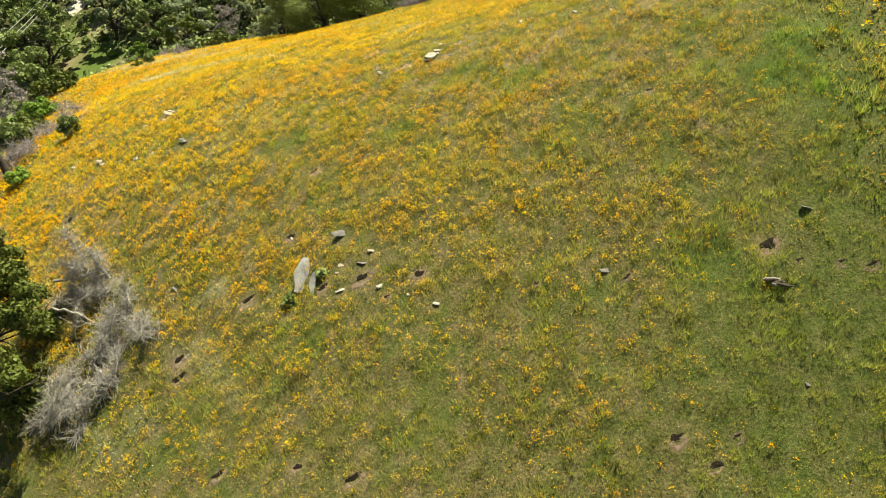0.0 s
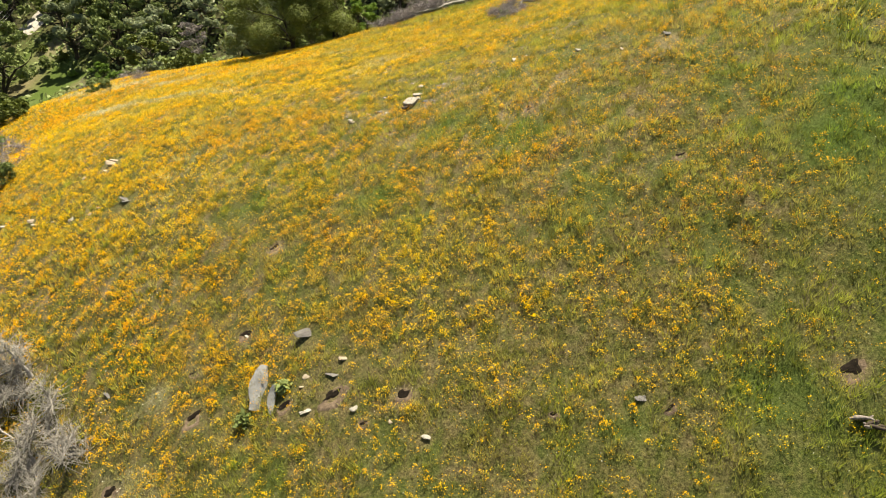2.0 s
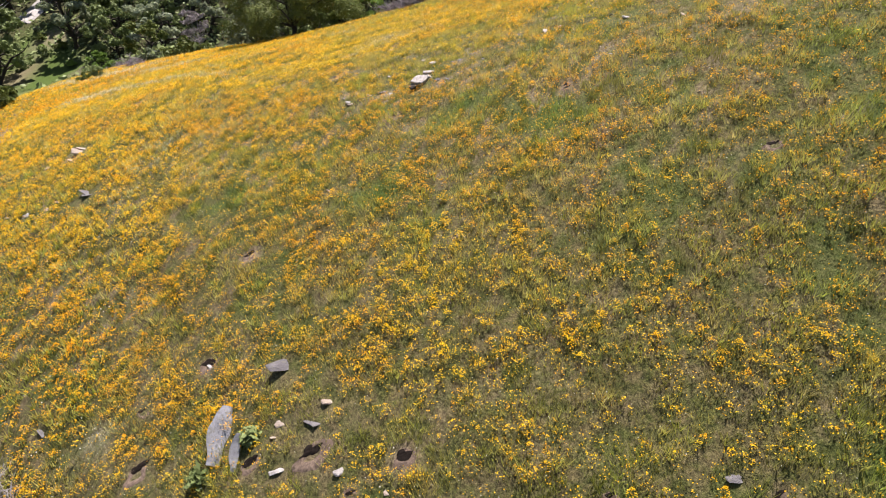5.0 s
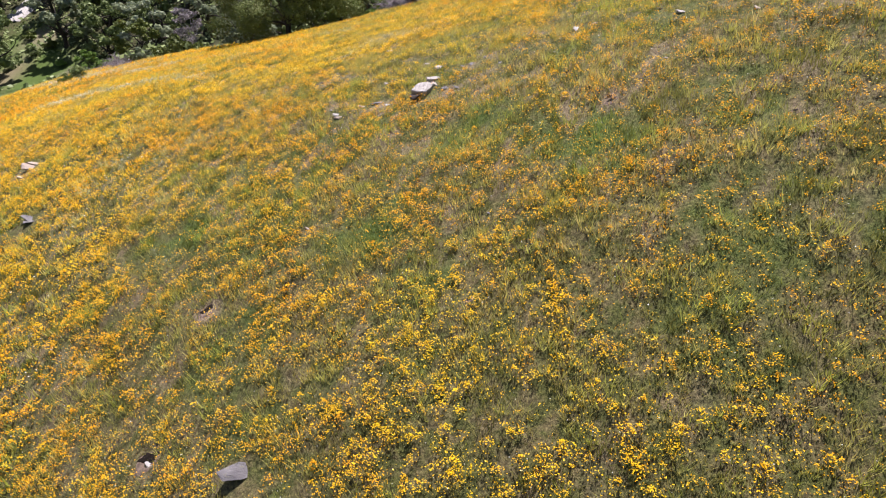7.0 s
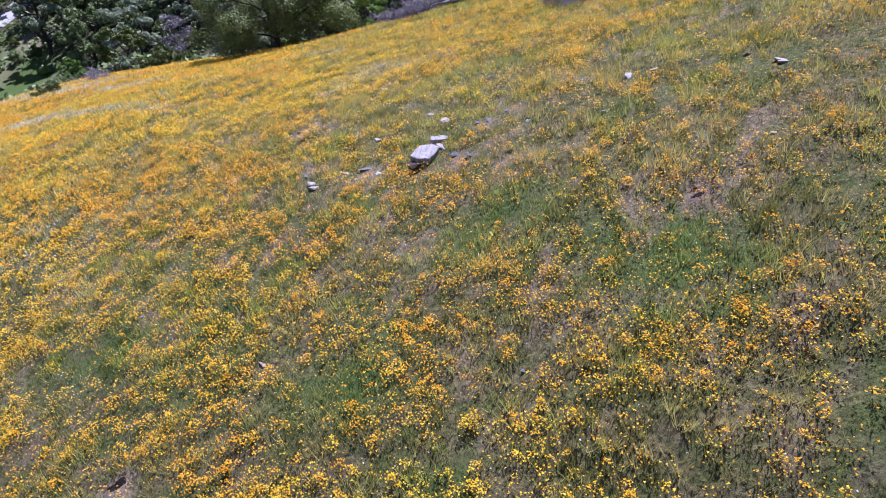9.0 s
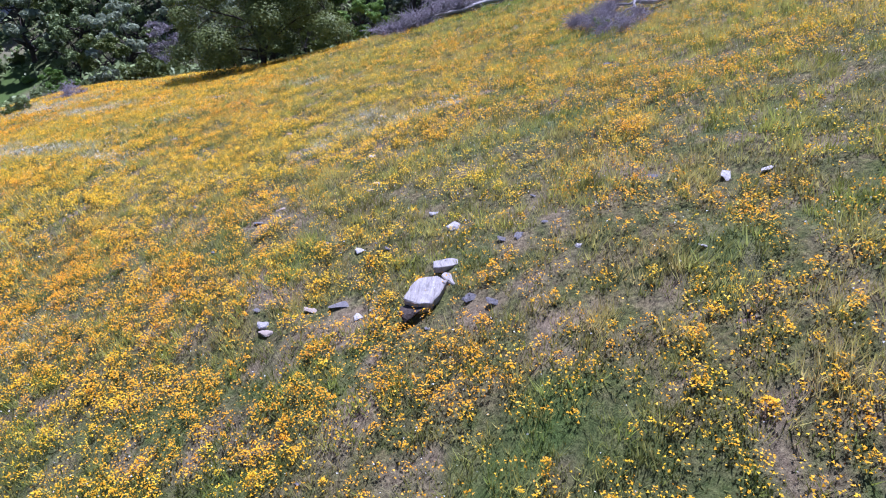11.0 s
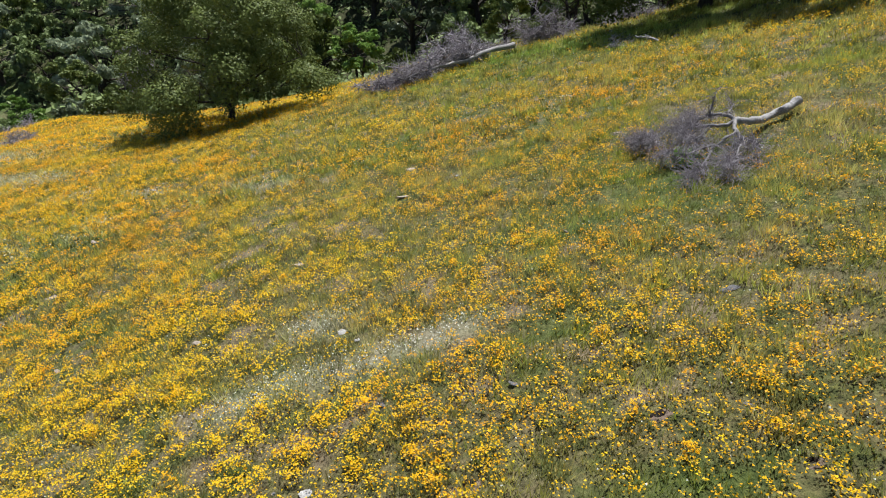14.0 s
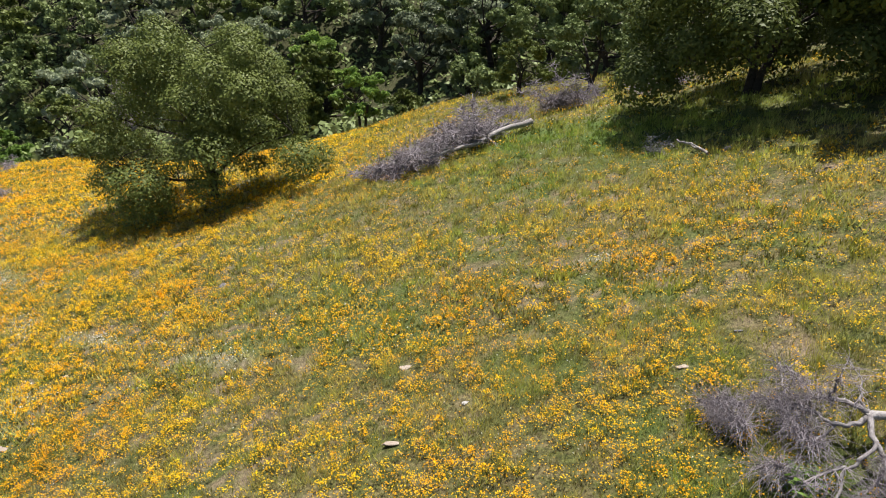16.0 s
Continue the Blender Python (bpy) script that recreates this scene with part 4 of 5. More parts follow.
def standing_slab(x, y, long, wide, tall, turn, tilt, lean, label):
    """A tapering plate of stone leaning back against the slope."""
    rng = np.random.default_rng(int(tall * 100))
    bm = bmesh.new()
    bmesh.ops.create_cube(bm, size=1.0)
    bmesh.ops.subdivide_edges(bm, edges=bm.edges[:], cuts=7, use_grid_fill=True)
    for v in bm.verts:
        h = v.co.z + 0.5
        taper = float(np.interp(h, (0, 0.25, 0.45, 0.65, 0.85, 1.0), (0.50, 0.72, 0.95, 1.0, 0.74, 0.16)))
        v.co.x = v.co.x * long * (taper if v.co.x < 0 else 0.55 + 0.45 * taper * (1 - 0.5 * h)) + 0.16 * long * (h - 0.5)
        v.co.y = v.co.y * wide * (1 - 0.4 * h)
        v.co.z = (h - 0.25) * tall
        v.co += Vector(noise.noise_vector(v.co * 3.0)) * 0.06
    me = bpy.data.meshes.new("stone")
    bm.to_mesh(me)
    bm.free()
    me.materials.append(PALE_SLAB)
    ob = new("standing_stone", me)
    ob.matrix_world = pose(x, y, float(surface(x, y)), tilt, lean, turn)
    return tagged(ob, label, "rock", "standing stones")


standing_slab(-5.03, 18.96, 0.50, 0.20, 1.30, 4, -46, 10, "tall grey slab of stone leaning out of the grass")
standing_slab(-4.54, 18.57, 0.22, 0.14, 0.80, 0, -40, 4, "smaller grey slab beside the tall one")


def stump(x, y):
    """A rotted length of trunk fallen apart into splinters."""
    rng = np.random.default_rng(3)
    ob = thing("rotted_log", x, y, float(surface(x, y)), "rotted dark grey log split into pieces on bare soil", "log")
    for n in range(11):
        v, w = rng.uniform(-0.16, 0.14), rng.uniform(0.08, 0.26)
        path = crooked(rng, (rng.uniform(-0.25, 0.2) - w, v, 0.01 + 0.05 * rng.random()), (1, rng.normal(0.1, 0.25), rng.normal(0, 0.12)), 2 * w, 5, 0.14)
        part("splinter", mesh_of("splinter", *tube(path, np.array((0.01, 0.045, 0.05, 0.04, 0.035, 0.008)) * rng.uniform(0.5, 1.1), 5), ROTTEN if n % 3 else CHARRED_AND_SHADE), ob)


stump(8.96, 14.34)


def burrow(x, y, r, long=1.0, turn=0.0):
    """A scrape of thrown-up soil round a raised plate coloured like a shaded entrance."""
    rng = np.random.default_rng(int(abs(x * 37 + y * 91)))
    ob = thing("burrow", x, y, 0.0, "animal burrow in loose brown soil, its entrance coloured dark for shade", "burrow", "burrows in the meadow")
    c, s = math.cos(radians(turn)), math.sin(radians(turn))
    # the entrance is no hole: a plate above the soil carries its shade as colour
    for name, reach, rise, mat in (("soil_mound", 0.80, 0.055, SOIL), ("entrance", 0.50 if r < 0.40 else 0.40, 0.066, ENTRANCE_SHADE)):
        rings, spokes, verts = 6, 18, []
        wobble = rng.uniform(0.5, 1.4, spokes) if name == "soil_mound" else rng.uniform(0.2, 1.7, spokes)
        for i in range(rings):
            f = (i + 0.02) / (rings - 1)
            for k in range(spokes):
                a = k * 2 * math.pi / spokes
                d = r * reach * f * (0.4 * wobble[k] + 0.3 * wobble[k - 1] + 0.3 * wobble[(k + 1) % spokes])
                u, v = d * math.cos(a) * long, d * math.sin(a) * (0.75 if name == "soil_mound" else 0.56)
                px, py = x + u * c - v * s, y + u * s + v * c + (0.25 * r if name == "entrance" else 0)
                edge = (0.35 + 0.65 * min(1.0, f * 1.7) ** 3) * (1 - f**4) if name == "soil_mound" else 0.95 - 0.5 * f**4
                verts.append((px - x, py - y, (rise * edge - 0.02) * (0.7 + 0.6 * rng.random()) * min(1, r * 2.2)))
        verts = np.array(verts)
        verts[:, 2] += surface(verts[:, 0] + x, verts[:, 1] + y)
        quads = [(i * spokes + k, i * spokes + (k + 1) % spokes, (i + 1) * spokes + (k + 1) % spokes, (i + 1) * spokes + k) for i in range(rings - 1) for k in range(spokes)]
        part(name, mesh_of(name, verts, quads, mat, True), ob, "raised plate coloured dark for the shade inside the entrance" if name == "entrance" else "")


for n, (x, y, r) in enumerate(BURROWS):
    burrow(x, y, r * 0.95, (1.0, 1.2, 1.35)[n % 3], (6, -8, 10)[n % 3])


# ---- leafy weeds standing out of the grass ----
def weed(x, y, wide, tall, mat, label):
    rng = np.random.default_rng(int(abs(x * 100 + y * 10)))
    ob = thing("weed", x, y, float(surface(x, y)), label, "plant", "tall weeds")
    stems, centres, normals = [], [], []
    for _ in range(26):
        a = rng.uniform(0, 2 * math.pi)
        r = rng.uniform(0, 0.3) * wide
        path = crooked(rng, (r * math.cos(a), r * math.sin(a), -0.03), (math.cos(a) * 0.6, math.sin(a) * 0.6, 1), tall * rng.uniform(0.6, 1.1), 4, 0.12)
        stems.append(tube(path, np.linspace(0.008, 0.003, 5), 3))
        for p in path[1:]:
            for _ in range(5):
                centres.append(p + rng.normal(0, 0.06, 3))
                normals.append((rng.normal(0, 0.5), rng.normal(0, 0.5), 1))
    part("stem_cluster", mesh_of("stem_cluster", *joined(stems), mat, True), ob)
    part("leaves", mesh_of("leaves", *sprays(rng, np.array(centres), np.array(normals), 0.085, 2.2), mat), ob)


for x, y, wide, tall, mat, label in ((-5.35, 18.5, 0.22, 0.18, DARK_LEAF, "dark green weed at the foot of the slab"), (-4.2, 18.9, 0.2, 0.16, DARK_LEAF, "dark green weed beside a grey slab"),
                                     (4.35, 40.75, 0.35, 0.16, BRIGHT_LEAF, "green weed under a fallen tree")):
    weed(x, y, wide, tall, mat, label)


# ---- the fallen dead tree nearest the path ----
def above(x, y, h, dy=0.0):
    return np.array((x, y + dy, ground_at(x, y + dy) + h))


def fallen_tree():
    rng = np.random.default_rng(12)
    bx, by = 5.4, 41.5
    ob = thing("fallen_tree", bx, by, ground_at(bx, by), "bleached fallen dead tree with a tangle of grey twigs", "tree")
    zero = np.array((bx, by, ground_at(bx, by)))

    def limb(name, points, radii, sides=9, label=""):
        path = np.array([above(*p) - zero for p in points])
        fine = np.concatenate([path[:1], *[path[i] + (path[i + 1] - path[i]) * s[:, None] for i in range(len(path) - 1) for s in (np.linspace(0.25, 1, 4),)]])
        fine[1:-1] += rng.normal(0, 0.013, (len(fine) - 2, 3))
        r = np.interp(np.linspace(0, 1, len(fine)), np.linspace(0, 1, len(radii)), radii) * (0.82 if name == "trunk" else 0.56) * rng.uniform(0.88, 1.12, len(fine))
        part(name, mesh_of(name, *joined([tube(fine, r, sides)]), DEADWOOD if name == "trunk" else GREYWOOD, True), ob, label)
        return fine

    limb("trunk", ((6.85, 41.95, 0.30), (6.49, 41.76, 0.26), (6.29, 41.75, 0.22), (5.96, 41.56, 0.25), (5.69, 41.44, 0.35), (5.35, 41.39, 0.45)), (0.10, 0.10, 0.085, 0.095, 0.08, 0.07), 12, "bleached bare trunk")
    paths = [limb("branch", ((5.38, 41.44, 0.48), (5.19, 41.58, 0.6), (5.04, 41.73, 0.6), (4.94, 41.87, 0.5), (4.76, 41.9, 0.4), (4.62, 42.1, 0.35), (4.4, 42.36, 0.25)), (0.07, 0.06, 0.05, 0.04, 0.03, 0.02, 0.012)),
             limb("branch", ((5.38, 41.39, 0.45), (5.08, 41.28, 0.45), (4.88, 41.33, 0.5), (4.83, 41.68, 0.45), (4.78, 41.94, 0.4), (4.76, 42.35, 0.4), (5.01, 42.98, 0.3)), (0.07, 0.055, 0.05, 0.04, 0.03, 0.02, 0.012)),
             limb("branch", ((5.38, 41.39, 0.45), (5.24, 41.02, 0.4), (5.28, 40.8, 0.3), (5.28, 40.66, 0.25), (5.08, 40.56, 0.2), (4.8, 40.36, 0.15)), (0.075, 0.065, 0.055, 0.045, 0.03, 0.012)),
             limb("branch", ((5.24, 40.95, 0.4), (4.98, 40.77, 0.35), (4.79, 40.77, 0.3), (4.29, 40.64, 0.3), (4.17, 40.84, 0.3), (4.06, 40.97, 0.35), (3.97, 41.07, 0.2)), (0.05, 0.045, 0.04, 0.032, 0.026, 0.02, 0.008)),
             limb("branch", ((5.03, 41.72, 0.6), (5.04, 41.72, 0.8), (5.01, 41.7, 0.95), (5.06, 41.74, 1.08)), (0.035, 0.03, 0.024, 0.010)),
             limb("branch", ((4.94, 41.89, 0.5), (4.98, 42.34, 0.45), (5.0, 42.73, 0.4)), (0.03, 0.022, 0.008)),
             limb("branch", ((4.93, 41.33, 0.48), (4.63, 41.19, 0.35), (4.58, 41.56, 0.35), (4.61, 41.98, 0.35)), (0.035, 0.03, 0.022, 0.008)),
             limb("branch", ((4.79, 40.75, 0.3), (4.58, 40.42, 0.2), (4.41, 40.19, 0.2), (4.23, 40.02, 0.2), (4.1, 39.84, 0.15), (4.14, 39.68, 0.05)), (0.035, 0.03, 0.035, 0.03, 0.02, 0.008)),
             limb("branch", ((5.24, 40.7, 0.27), (5.34, 40.45, 0.35), (5.4, 40.34, 0.25), (5.29, 39.88, 0.05)), (0.025, 0.02, 0.015, 0.006)),
             limb("branch", ((4.45, 42.3, 0.28), (4.04, 41.77, 0.3), (3.94, 42.03, 0.3), (3.86, 42.32, 0.2)), (0.025, 0.02, 0.015, 0.006)),
             limb("branch", ((5.26, 40.66, 0.25), (4.96, 40.15, 0.2), (4.76, 39.89, 0.2), (4.75, 39.63, 0.05)), (0.03, 0.025, 0.02, 0.008)),
             limb("branch", ((5.36, 41.47, 0.5), (5.34, 41.59, 0.6), (5.54, 41.92, 0.6), (5.72, 42.52, 0.5)), (0.03, 0.025, 0.018, 0.007)),
             limb("branch", ((4.4, 42.36, 0.28), (4.2, 42.2, 0.3), (4.0, 42.45, 0.25), (3.8, 42.5, 0.15)), (0.02, 0.018, 0.014, 0.006))]
    weight = np.array((3, 1.5, 1.5, 3, 0.3, 0.7, 3, 2.5, 1.8, 3.5, 2.5, 0.4, 3))
    pieces = []
    for _ in range(3000):
        path = paths[rng.choice(len(paths), p=weight / weight.sum())]
        p = path[rng.integers(len(path) // 3, len(path))]
        way = (rng.normal(-0.4, 0.8), rng.normal(-0.2, 0.8), rng.uniform(-0.4, 0.35))
        twig = crooked(rng, p, way, rng.uniform(0.2, 0.65), 4, 0.48, 0.05)
        floor = height(twig[:, 0] + zero[0], twig[:, 1] + zero[1]) - zero[2] + 0.04
        twig[:, 2] = np.maximum(twig[:, 2], floor)
        pieces.append(tube(twig, np.linspace(0.0052, 0.002, 5), 3))
    tagged(part("tangle", mesh_of("tangle", *joined(pieces), TWIGS, True), ob, "dense grey-violet dry growth"), kind="stuff")


fallen_tree()


# ---- dry brush and lying wood further off ----
def brush(x, y, long, wide, tall, turn, limbs, twigs, label, seed, twig_radius=0.016, name="brush_pile", thick=0.05):
    ob = thing(name, x, y, ground_at(x, y), label, "brush", "piles of dry brush")
    bones, tangle = brush_meshes(seed, long, wide, tall, limbs, twigs, BLEACHED if name == "dead_branch" else TWIGS, thick, twig_radius)
    slope_x = math.degrees(math.atan2(ground_at(x + 1, y) - ground_at(x - 1, y), 2))
    slope_y = math.degrees(math.atan2(ground_at(x, y + 1) - ground_at(x, y - 1), 2))
    ob.matrix_world = pose(x, y, ground_at(x, y) - 0.05, slope_y, -slope_x, 0) @ pose(0, 0, 0, 0, 0, turn)
    for me in bones:
        part("limb", me, ob)
    tagged(part("tangle", tangle, ob, "dense fine dry growth"), kind="stuff")
    return ob


def log(points, radii, label, name="log"):
    rng = np.random.default_rng(int(abs(points[0][0]) * 100))
    x, y, _ = points[0]
    ob = thing(name, x, y, ground_at(x, y), label, "log", "lying dead wood")
    zero = np.array((x, y, ground_at(x, y)))
    path = np.array([above(*p) - zero for p in points])
    fine = np.concatenate([path[:1], *[path[i] + (path[i + 1] - path[i]) * s[:, None] for i in range(len(path) - 1) for s in (np.linspace(0.25, 1, 4),)]])
    fine[1:-1] += rng.normal(0, 0.03, (len(fine) - 2, 3))
    part("stem", mesh_of("stem", *joined([tube(fine, np.interp(np.linspace(0, 1, len(fine)), np.linspace(0, 1, len(radii)), radii), 10)]), DEADWOOD, True), ob)
    span = float(np.linalg.norm(fine[-1] - fine[0]))
    for k in range(7 if span > 3 else 2):
        p = fine[rng.integers(len(fine) // 3, len(fine))]
        side = crooked(rng, p, (rng.normal(-0.5, 0.7), rng.normal(0, 0.7), rng.uniform(0.1, 0.7)), rng.uniform(0.12, 0.28) * span, 5, 0.2, 0.03)
        part("branch", mesh_of("branch", *joined([tube(side, np.linspace(radii[-1] * 0.6 + 0.01, 0.008, 6), 5)]), DEADWOOD, True), ob)


log(((3.73, 64.50, 0.42), (2.23, 63.35, 0.50), (0.85, 61.80, 0.36), (-0.67, 60.85, 0.48), (-2.03, 60.50, 0.36)), (0.15, 0.12, 0.09, 0.06, 0.03), "long bleached fallen trunk lying before a brush pile")
brush(0.39, 63.48, 4.4, 2.6, 1.5, 34, 36, 3400, "large pile of grey-violet dry twigs behind a fallen trunk", 41, 0.020)
brush(-2.27, 60.75, 2.6, 1.8, 1.0, 20, 16, 1500, "low heap of grey dry twigs on the poppies", 42)
brush(3.53, 73.17, 2.2, 1.4, 0.9, 10, 10, 700, "heap of dry brown brush", 43)
brush(6.88, 70.4, 4.2, 2.0, 1.5, 10, 20, 1800, "tall heap of dry branches at the wood's edge", 44)
brush(11.28, 69.51, 2.4, 1.8, 1.4, 0, 14, 1000, "heap of grey dry twigs under the oak", 46)
brush(7.19, 56.1, 1.1, 0.7, 0.40, 0, 6, 200, "small grey dead branch with twigs in the grass", 47, 0.008, "dead_branch")
log(((7.66, 56.12, 0.30), (7.92, 55.49, 0.22), (8.13, 54.5, 0.06)), (0.025, 0.05, 0.05), "thin crooked dead branch lying in green grass", "dead_branch")
log(((8.54, 54.48, 0.06), (8.86, 54.61, 0.10)), (0.06, 0.05), "short grey piece of dead wood in green grass", "dead_branch")
brush(-15.86, 23.51, 3.4, 2.0, 1.5, 25, 14, 1700, "grey dead branches fallen beside a green oak", 48, 0.012, "dead_branch", 0.10)
brush(-12.74, 20.36, 3.0, 2.0, 1.3, 30, 14, 1700, "grey dead branches fallen on the grass", 49, 0.012, "dead_branch", 0.10)
log(((-17.2, 23.78, 1.1), (-15.54, 23.37, 0.9), (-14.4, 23.48, 0.6)), (0.07, 0.045, 0.02), "pale bare limb reaching out of a green oak")
log(((-16.77, 22.56, 0.9), (-15.27, 21.81, 0.8), (-13.92, 20.93, 0.5)), (0.065, 0.045, 0.02), "pale bare limb lying on the slope")
brush(-13.77, 18.81, 2.6, 2.4, 1.5, 60, 12, 1700, "grey dead branches in the oak's shade", 50, 0.012, "dead_branch")
brush(-28.8, 71.2, 2.6, 1.4, 0.6, 0, 10, 300, "low grey dry brush at the meadow's edge", 51)
brush(-37.0, 84.0, 3.0, 1.6, 0.8, 0, 10, 300, "low grey dry brush at the meadow's edge", 52)
brush(-27.0, 44.0, 3.0, 2.4, 1.5, 0, 14, 500, "grey dry brush at the meadow's edge", 53)
brush(-30.0, 50.0, 3.5, 2.4, 1.6, 0, 14, 500, "grey dry brush at the meadow's edge", 54)


def dead_snag(x, y):
    rng = np.random.default_rng(9)
    ob = thing("dead_snag", x, y, ground_at(x, y), "blackened dead trunk with bare branches at the meadow's edge", "tree")
    stem = crooked(rng, (0, 0, -0.3), (-0.35, 0.1, 1), 3.4, 7, 0.08)
    part("trunk", mesh_of("trunk", *joined([tube(stem, np.linspace(0.30, 0.10, 8), 8)]), CHARRED_AND_SHADE, True), ob)
    for k in range(5):
        b = crooked(rng, stem[3 + k % 5], (rng.normal(0.4, 0.8), rng.normal(0, 0.8), 0.5), rng.uniform(0.8, 1.8), 5, 0.25)
        part("branch", mesh_of("branch", *joined([tube(b, np.linspace(0.07, 0.02, 6), 5)]), CHARRED_AND_SHADE, True), ob)


dead_snag(-27.6, 37.6)
brush(-28.6, 39.6, 4.0, 3.0, 1.3, 40, 16, 900, "pile of pale dry branches at the meadow's edge", 55)
brush(-42.0, 60.5, 5.0, 4.0, 1.6, 10, 16, 900, "pile of grey dry branches down the slope", 56)
brush(-45.0, 70.0, 4.0, 3.0, 1.2, 10, 12, 600, "grey dry brush down the slope", 57)
brush(-50.0, 99.0, 4.0, 3.0, 1.4, 10, 12, 500, "grey dry brush beside a green clearing", 58)
brush(-29.5, 72.6, 2.2, 1.4, 0.8, 10, 10, 400, "grey dry bush on the flowering slope", 59)


# ---- trees ----
def tree(x, y, meshes, label, turn=0.0, size=1.0, group="oaks on the hillside", name="oak_tree"):
    ob = thing(name, x, y, ground_at(x, y), label, "tree", group, turn, size)
    trunk = part("trunk", meshes[0], ob)
    part("crown", meshes[1], ob)
    for me in meshes[2]:
        part("limb", me, trunk)
    return ob


tree(-11.7, 64.0, tree_meshes(101, 8.4, 12.4, 96000, 0.076, OAK_LEAF, 52, 0.04, multi=3, bare_side=-0.45), "broad round live oak with grey-green leaves on the poppy slope")
tree(12.3, 61.2, tree_meshes(102, 8.0, 13.5, 76000, 0.10, OAK_LEAF, 44, 0.06, multi=2, bare_side=-1.2), "large dark live oak shading green grass")
tree(14.5, 55.6, tree_meshes(104, 8.0, 9.0, 26000, 0.14, OAK_LEAF, 110, 0.22), "slender dark live oak beside a larger one")
tree(-18.9, 19.4, tree_meshes(103, 8.6, 9.2, 30000, 0.12, OAK_LEAF, 120, 0.08, multi=2), "leafy live oak on the lower slope with dead branches below")

KINDS = [("oak_tree", tree_meshes(201, 9.0, 9.0, 10000, 0.195, DARK_LEAF, 90, 0.12, multi=2, twiggy=False), "dark green live oak in the valley wood"),
         ("oak_tree", tree_meshes(202, 10.5, 8.0, 10000, 0.195, DARK_LEAF, 90, 0.10, twiggy=False), "tall dark live oak in the valley wood"),
         ("oak_tree", tree_meshes(203, 7.5, 8.0, 10000, 0.195, OAK_LEAF, 80, 0.10, multi=2, twiggy=False), "olive-green live oak in the valley wood"),
         ("broadleaf_tree", tree_meshes(204, 8.5, 7.0, 10000, 0.195, BRIGHT_LEAF, 80, 0.06, multi=2, twiggy=False), "fresh green broadleaf tree in the valley wood"),
         ("broadleaf_tree", tree_meshes(205, 9.5, 7.5, 10000, 0.195, GREY_LEAF, 80, 0.10, twiggy=False), "grey-green leafy tree in the valley wood"),
         ("bare_tree", tree_meshes(206, 8.0, 6.5, 3000, 0.15, DRY_LEAF, 70, 0.15, DEADWOOD, 2), "grey-violet leafless tree in the valley wood")]
BACK_KINDS = [("oak_tree", tree_meshes(211, 9.5, 9.0, 3600, 0.31, DARK_LEAF, 70, 0.12, twiggy=False), "dark green live oak deep in the valley wood"),
              ("oak_tree", tree_meshes(212, 8.5, 8.5, 3600, 0.31, OAK_LEAF, 70, 0.10, twiggy=False), "olive-green live oak deep in the valley wood"),
              ("broadleaf_tree", tree_meshes(213, 9.5, 7.5, 3600, 0.31, GREY_LEAF, 70, 0.10, twiggy=False), "grey-green leafy tree deep in the valley wood")]
BUSHES = [("bush", bush_meshes(301, 3.0, 4.4, 1500, 0.24, OAK_LEAF, 20, BARK), "rounded olive-green bush at the meadow's edge"),
          ("bush", bush_meshes(302, 2.4, 4.0, 1500, 0.24, BRIGHT_LEAF, 20, BARK), "bright green leafy bush at the meadow's edge"),
          ("bush", bush_meshes(303, 2.0, 3.2, 1100, 0.20, GREY_LEAF, 16, TWIGS), "grey-green bush at the meadow's edge"),
          ("bush", bush_meshes(304, 3.6, 4.4, 1600, 0.24, DARK_LEAF, 22, BARK), "dark green bush at the wood's edge")]


def clearing(x, y):
    """Open grass in the valley, with the track beyond it."""
    along, across = -0.48 * (x + 36) + 0.877 * (y - 66), 0.877 * (x + 36) + 0.48 * (y - 66)
    if -6 < along < 68 and abs(across) < (4.4 if along < 45 else 3.0):
        return True
    return blob(x, y, -57, 103, 6.5, 4.5) > 0.4 or blob(x, y, -66, 123, 5, 3) > 0.4 or blob(x, y, -56, 94, 4, 5) > 0.5


for x, y, n, size in ((-43.0, 70.0, 0, 1.1), (-38.0, 58.5, 1, 0.9), (-38.6, 56.0, 1, 0.8), (-24.4, 39.9, 3, 0.42), (-46.8, 71.0, 3, 1.3), (-59.5, 108.5, 3, 0.5), (-62.0, 113.0, 0, 0.45), (-60.6, 110.5, 1, 0.35), (-63.8, 116.0, 2, 0.4), (-57.5, 110.0, 0, 0.5), (-54.0, 105.5, 1, 0.45), (-61.8, 106.0, 3, 0.4), (-31.6, 69.0, 3, 0.35), (-33.5, 70.0, 0, 0.3), (-26.0, 36.0, 1, 0.45), (-33.0, 48.0, 0, 0.8), (-35.5, 52.0, 2, 0.9), (-30.5, 43.0, 3, 0.7)):
    ob = thing(BUSHES[n][0], x, y, ground_at(x, y), BUSHES[n][2], "bush", "bushes along the wood", 57 * n + 11 * size, size)
    part("stem_cluster", BUSHES[n][1][0], ob)
    part("foliage", BUSHES[n][1][1], ob)
tree(-62.6, 101.5, KINDS[0][1], "dark live oak with a bare trunk beside a green clearing", 20, 1.15, "valley wood")
tree(-69.0, 98.0, KINDS[2][1], "olive-green live oak in the valley wood", 80, 1.0, "valley wood")


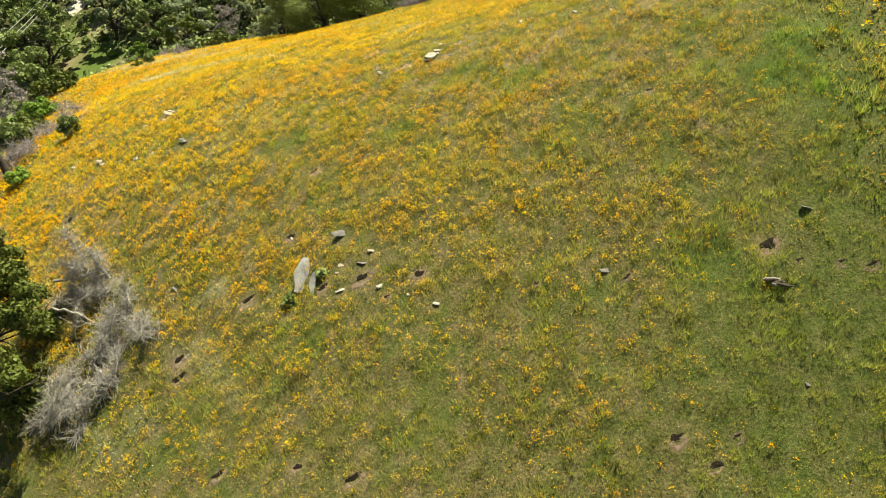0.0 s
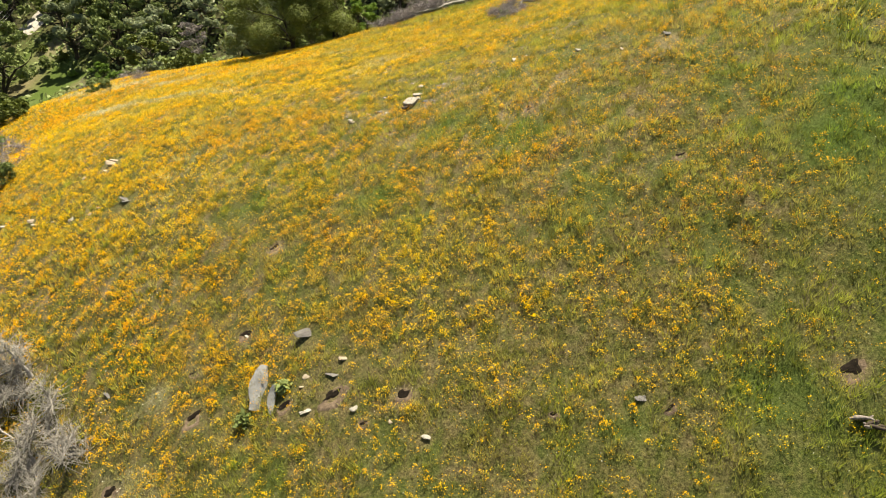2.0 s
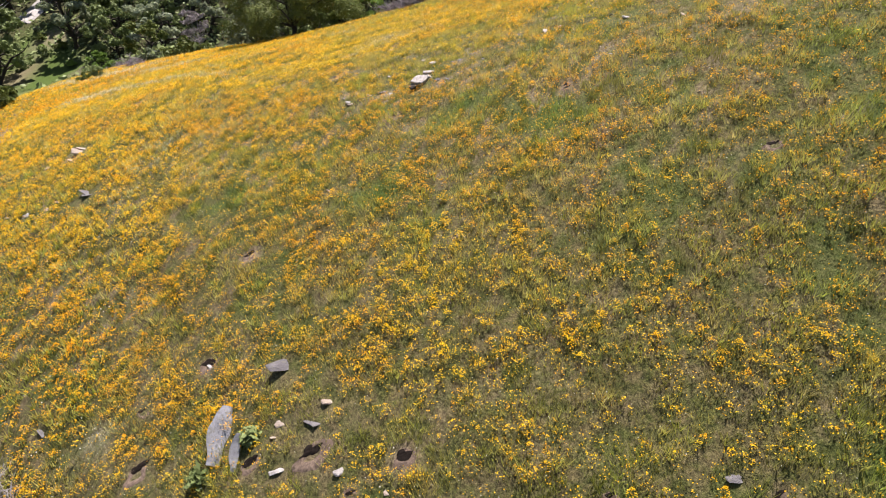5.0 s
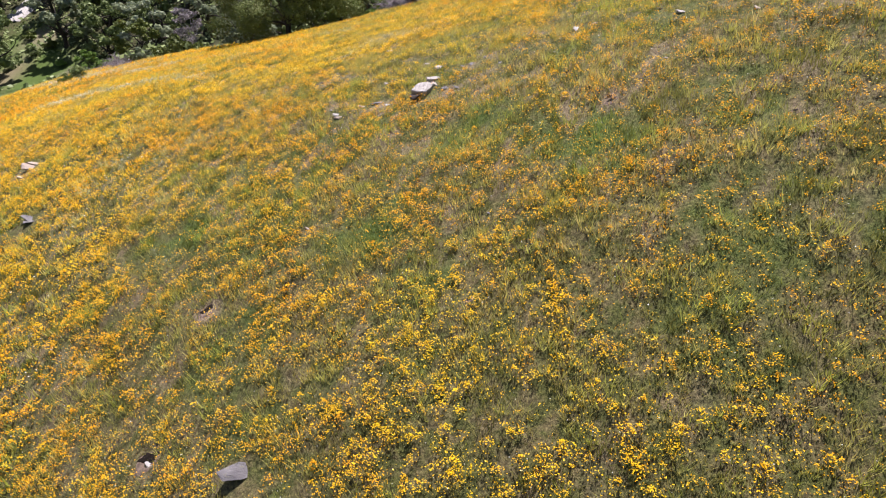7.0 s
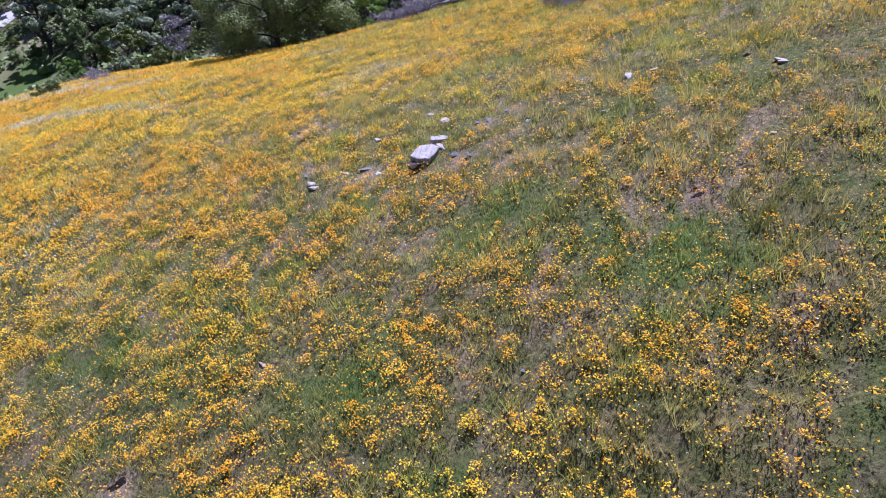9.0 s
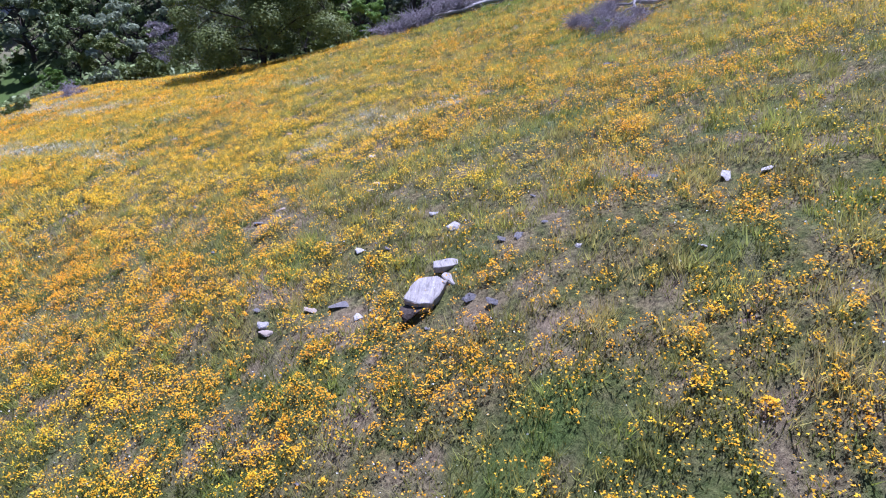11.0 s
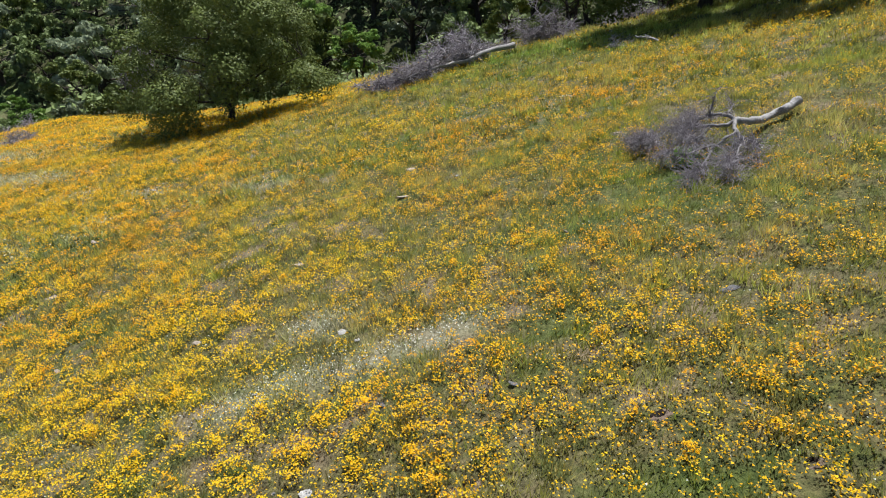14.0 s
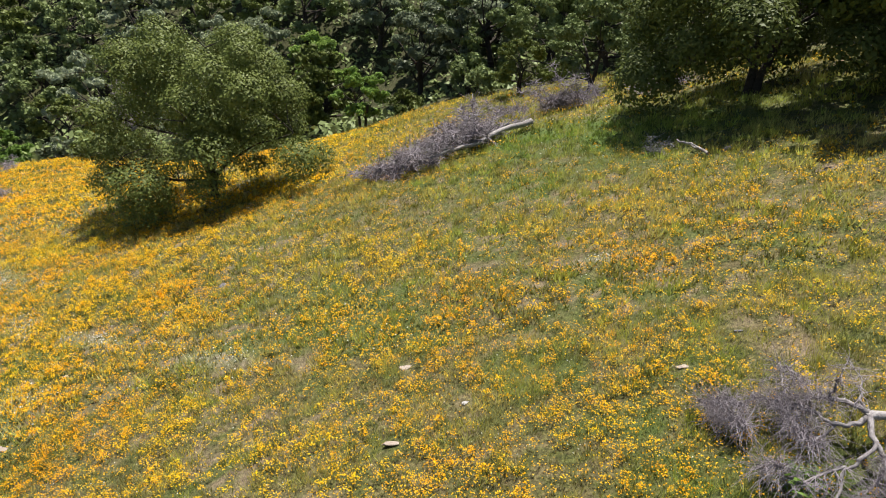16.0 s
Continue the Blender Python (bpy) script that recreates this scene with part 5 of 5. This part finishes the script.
def track():
    """A short pale stretch of track across the valley."""
    rows = [(-68.0, 119.0), (-67.2, 122.0), (-66.8, 126.0), (-66.4, 130.0), (-65.0, 134.0)]
    verts, quads = [], []
    for i, (x, y) in enumerate(rows):
        for dx, dz in ((-1.7, -0.6), (-1.5, 0.25), (1.5, 0.25), (1.7, -0.6)):
            verts.append((x + dx, y, ground_at(x, y) + dz + 0.12 * (i % 2)))
    for i in range(len(rows) - 1):
        quads += [(4 * i + k, 4 * i + k + 1, 4 * i + k + 5, 4 * i + k + 4) for k in range(3)]
    return mesh_of("track", verts, quads, PALE_STONE)


tagged(new("track", track()), "pale dusty track across the valley", "track", "", "structure")


def cable(shift_x, shift_z):
    a, b = np.array((-50.0 + shift_x, 73.5, shift_z)), np.array((-66.3 + shift_x, 110.8, -0.8 + shift_z))
    s = np.linspace(-0.6, 1.6, 24)[:, None]
    path = a + (b - a) * s
    path[:, 2] += 0.35 * (s[:, 0] - 0.5) ** 2
    ob = new("power_cable", mesh_of("power_cable", *tube(path, np.full(24, 0.035), 5), CABLE, True))
    return tagged(ob, "thin pale overhead power cable above the valley", "cable", "overhead cables")


for shift_x, shift_z in ((0.0, 0.0), (0.15, -0.75), (0.5, -1.0)):
    cable(shift_x, shift_z)
rng = np.random.default_rng(77)
taken = [(-62.6, 101.5, 5.0), (-69.0, 98.0, 5.0)]


def room(x, y, gap):
    if any((x - a) ** 2 + (y - b) ** 2 < (gap * 0.5 + g * 0.5) ** 2 for a, b, g in taken):
        return False
    taken.append((x, y, gap))
    return True


for x, y, n, size, turn in ((-37.0, 94.0, 2, 0.75, 40), (-7.4, 86.6, 3, 0.68, 0), (-45.5, 97.0, 3, 0.50, 90), (-3.0, 99.0, 4, 1.0, 200), (1.5, 98.5, 4, 0.9, 20), (-20.0, 97.0, 0, 1.0, 30), (-25.0, 94.0, 4, 0.6, 0), (-14.0, 104.0, 3, 1.0, 60), (-8.0, 110.0, 4, 1.0, 10), (3.0, 110.0, 4, 1.0, 120), (-21.0, 107.0, 4, 1.0, 240), (4.0, 97.0, 1, 1.0, 80), (13.0, 96.0, 0, 1.0, 10), (8.5, 93.0, 0, 0.8, 70), (13.5, 90.5, 1, 0.8, 150), (19.0, 92.0, 0, 1.0, 210), (18.0, 84.0, 2, 0.9, 20), (9.5, 79.0, 0, 0.75, 100), (15.5, 75.0, 1, 0.8, 200), (21.0, 70.0, 0, 0.9, 300), (5.5, 84.5, 2, 0.6, 60)):
    room(x, y, 11.0 if n == 3 and y < 88 else 5.0)
    name, meshes, label = KINDS[n]
    tree(x, y, meshes, label, turn, size, "valley wood", name)
for _ in range(2600):
    x, y = rng.uniform(-95, 70), rng.uniform(40, 165)
    if woods(np.array(x), np.array(y)) < 0.98 or clearing(x, y) or y < 88 + 0.15 * max(0, -x - 18) + (4 if -14 < x < 6 else 0) and x > -44:
        continue
    if x > 12 and y < 80 or abs(x) > 30 + 0.62 * y:
        continue
    if x < -38 and y < 100 and rng.random() < 0.92:
        continue
    if not room(x, y, 5.2 + 0.03 * max(0, y - 100)):
        continue
    name, meshes, label = KINDS[rng.choice(6, p=(0.22, 0.15, 0.17, 0.12, 0.21, 0.13))] if y < 96 + 0.15 * max(0, -x - 18) else BACK_KINDS[rng.integers(3)]
    tree(x, y, meshes, label, rng.uniform(0, 360), rng.uniform(0.75, 1.15), "valley wood", name)
for _ in range(900):
    x, y = rng.uniform(-62, 40), rng.uniform(28, 100)
    w = float(woods(np.array(x), np.array(y)))
    if w < 0.55 or clearing(x, y) or y > 95 or (x < -45 and y < 80) or (x < -24 and y < 74 and rng.random() < 0.6):
        continue
    if not room(x, y, 2.6):
        continue
    name, meshes, label = BUSHES[rng.choice(4, p=(0.32, 0.26, 0.14, 0.28))]
    ob = thing(name, x, y, ground_at(x, y), label, "bush", "bushes along the wood", rng.uniform(0, 360), rng.uniform(0.6, 1.1))
    part("stem_cluster", meshes[0], ob)
    part("foliage", meshes[1], ob)


def undergrowth():
    """Brambles and low leaves that fill the valley floor between the trunks."""
    r = np.random.default_rng(88)
    x, y = r.uniform(-90, 60, 70000), r.uniform(35, 160, 70000)
    keep = (woods(x, y) > 0.7) & (np.abs(x) < 25 + 0.62 * y) & (blob(x, y, -57, 103, 6.5, 4.5) < 0.4) & (blob(x, y, -56, 94, 4, 5) < 0.5) & (blob(x, y, -66, 123, 5, 3) < 0.4) & ~((np.abs(0.877 * (x + 36) + 0.48 * (y - 66)) < 3.0) & (y > 88) & (y < 126) & (r.random(len(x)) < 0.55))
    x, y = x[keep], y[keep]
    mound = fractal(x, y, 5.0, 121, 3)
    z = height(x, y) + smooth(0.3, 0.75, mound) * 1.8 * r.random(len(x)) ** 0.5
    return mesh_of("undergrowth", *sprays(r, np.stack([x, y, z], 1), np.tile((0.1, -0.4, 0.8), (len(x), 1)), 0.42), DARK_LEAF)


tagged(new("undergrowth", undergrowth()), "dark tangled undergrowth on the valley floor", "undergrowth", "", "stuff")
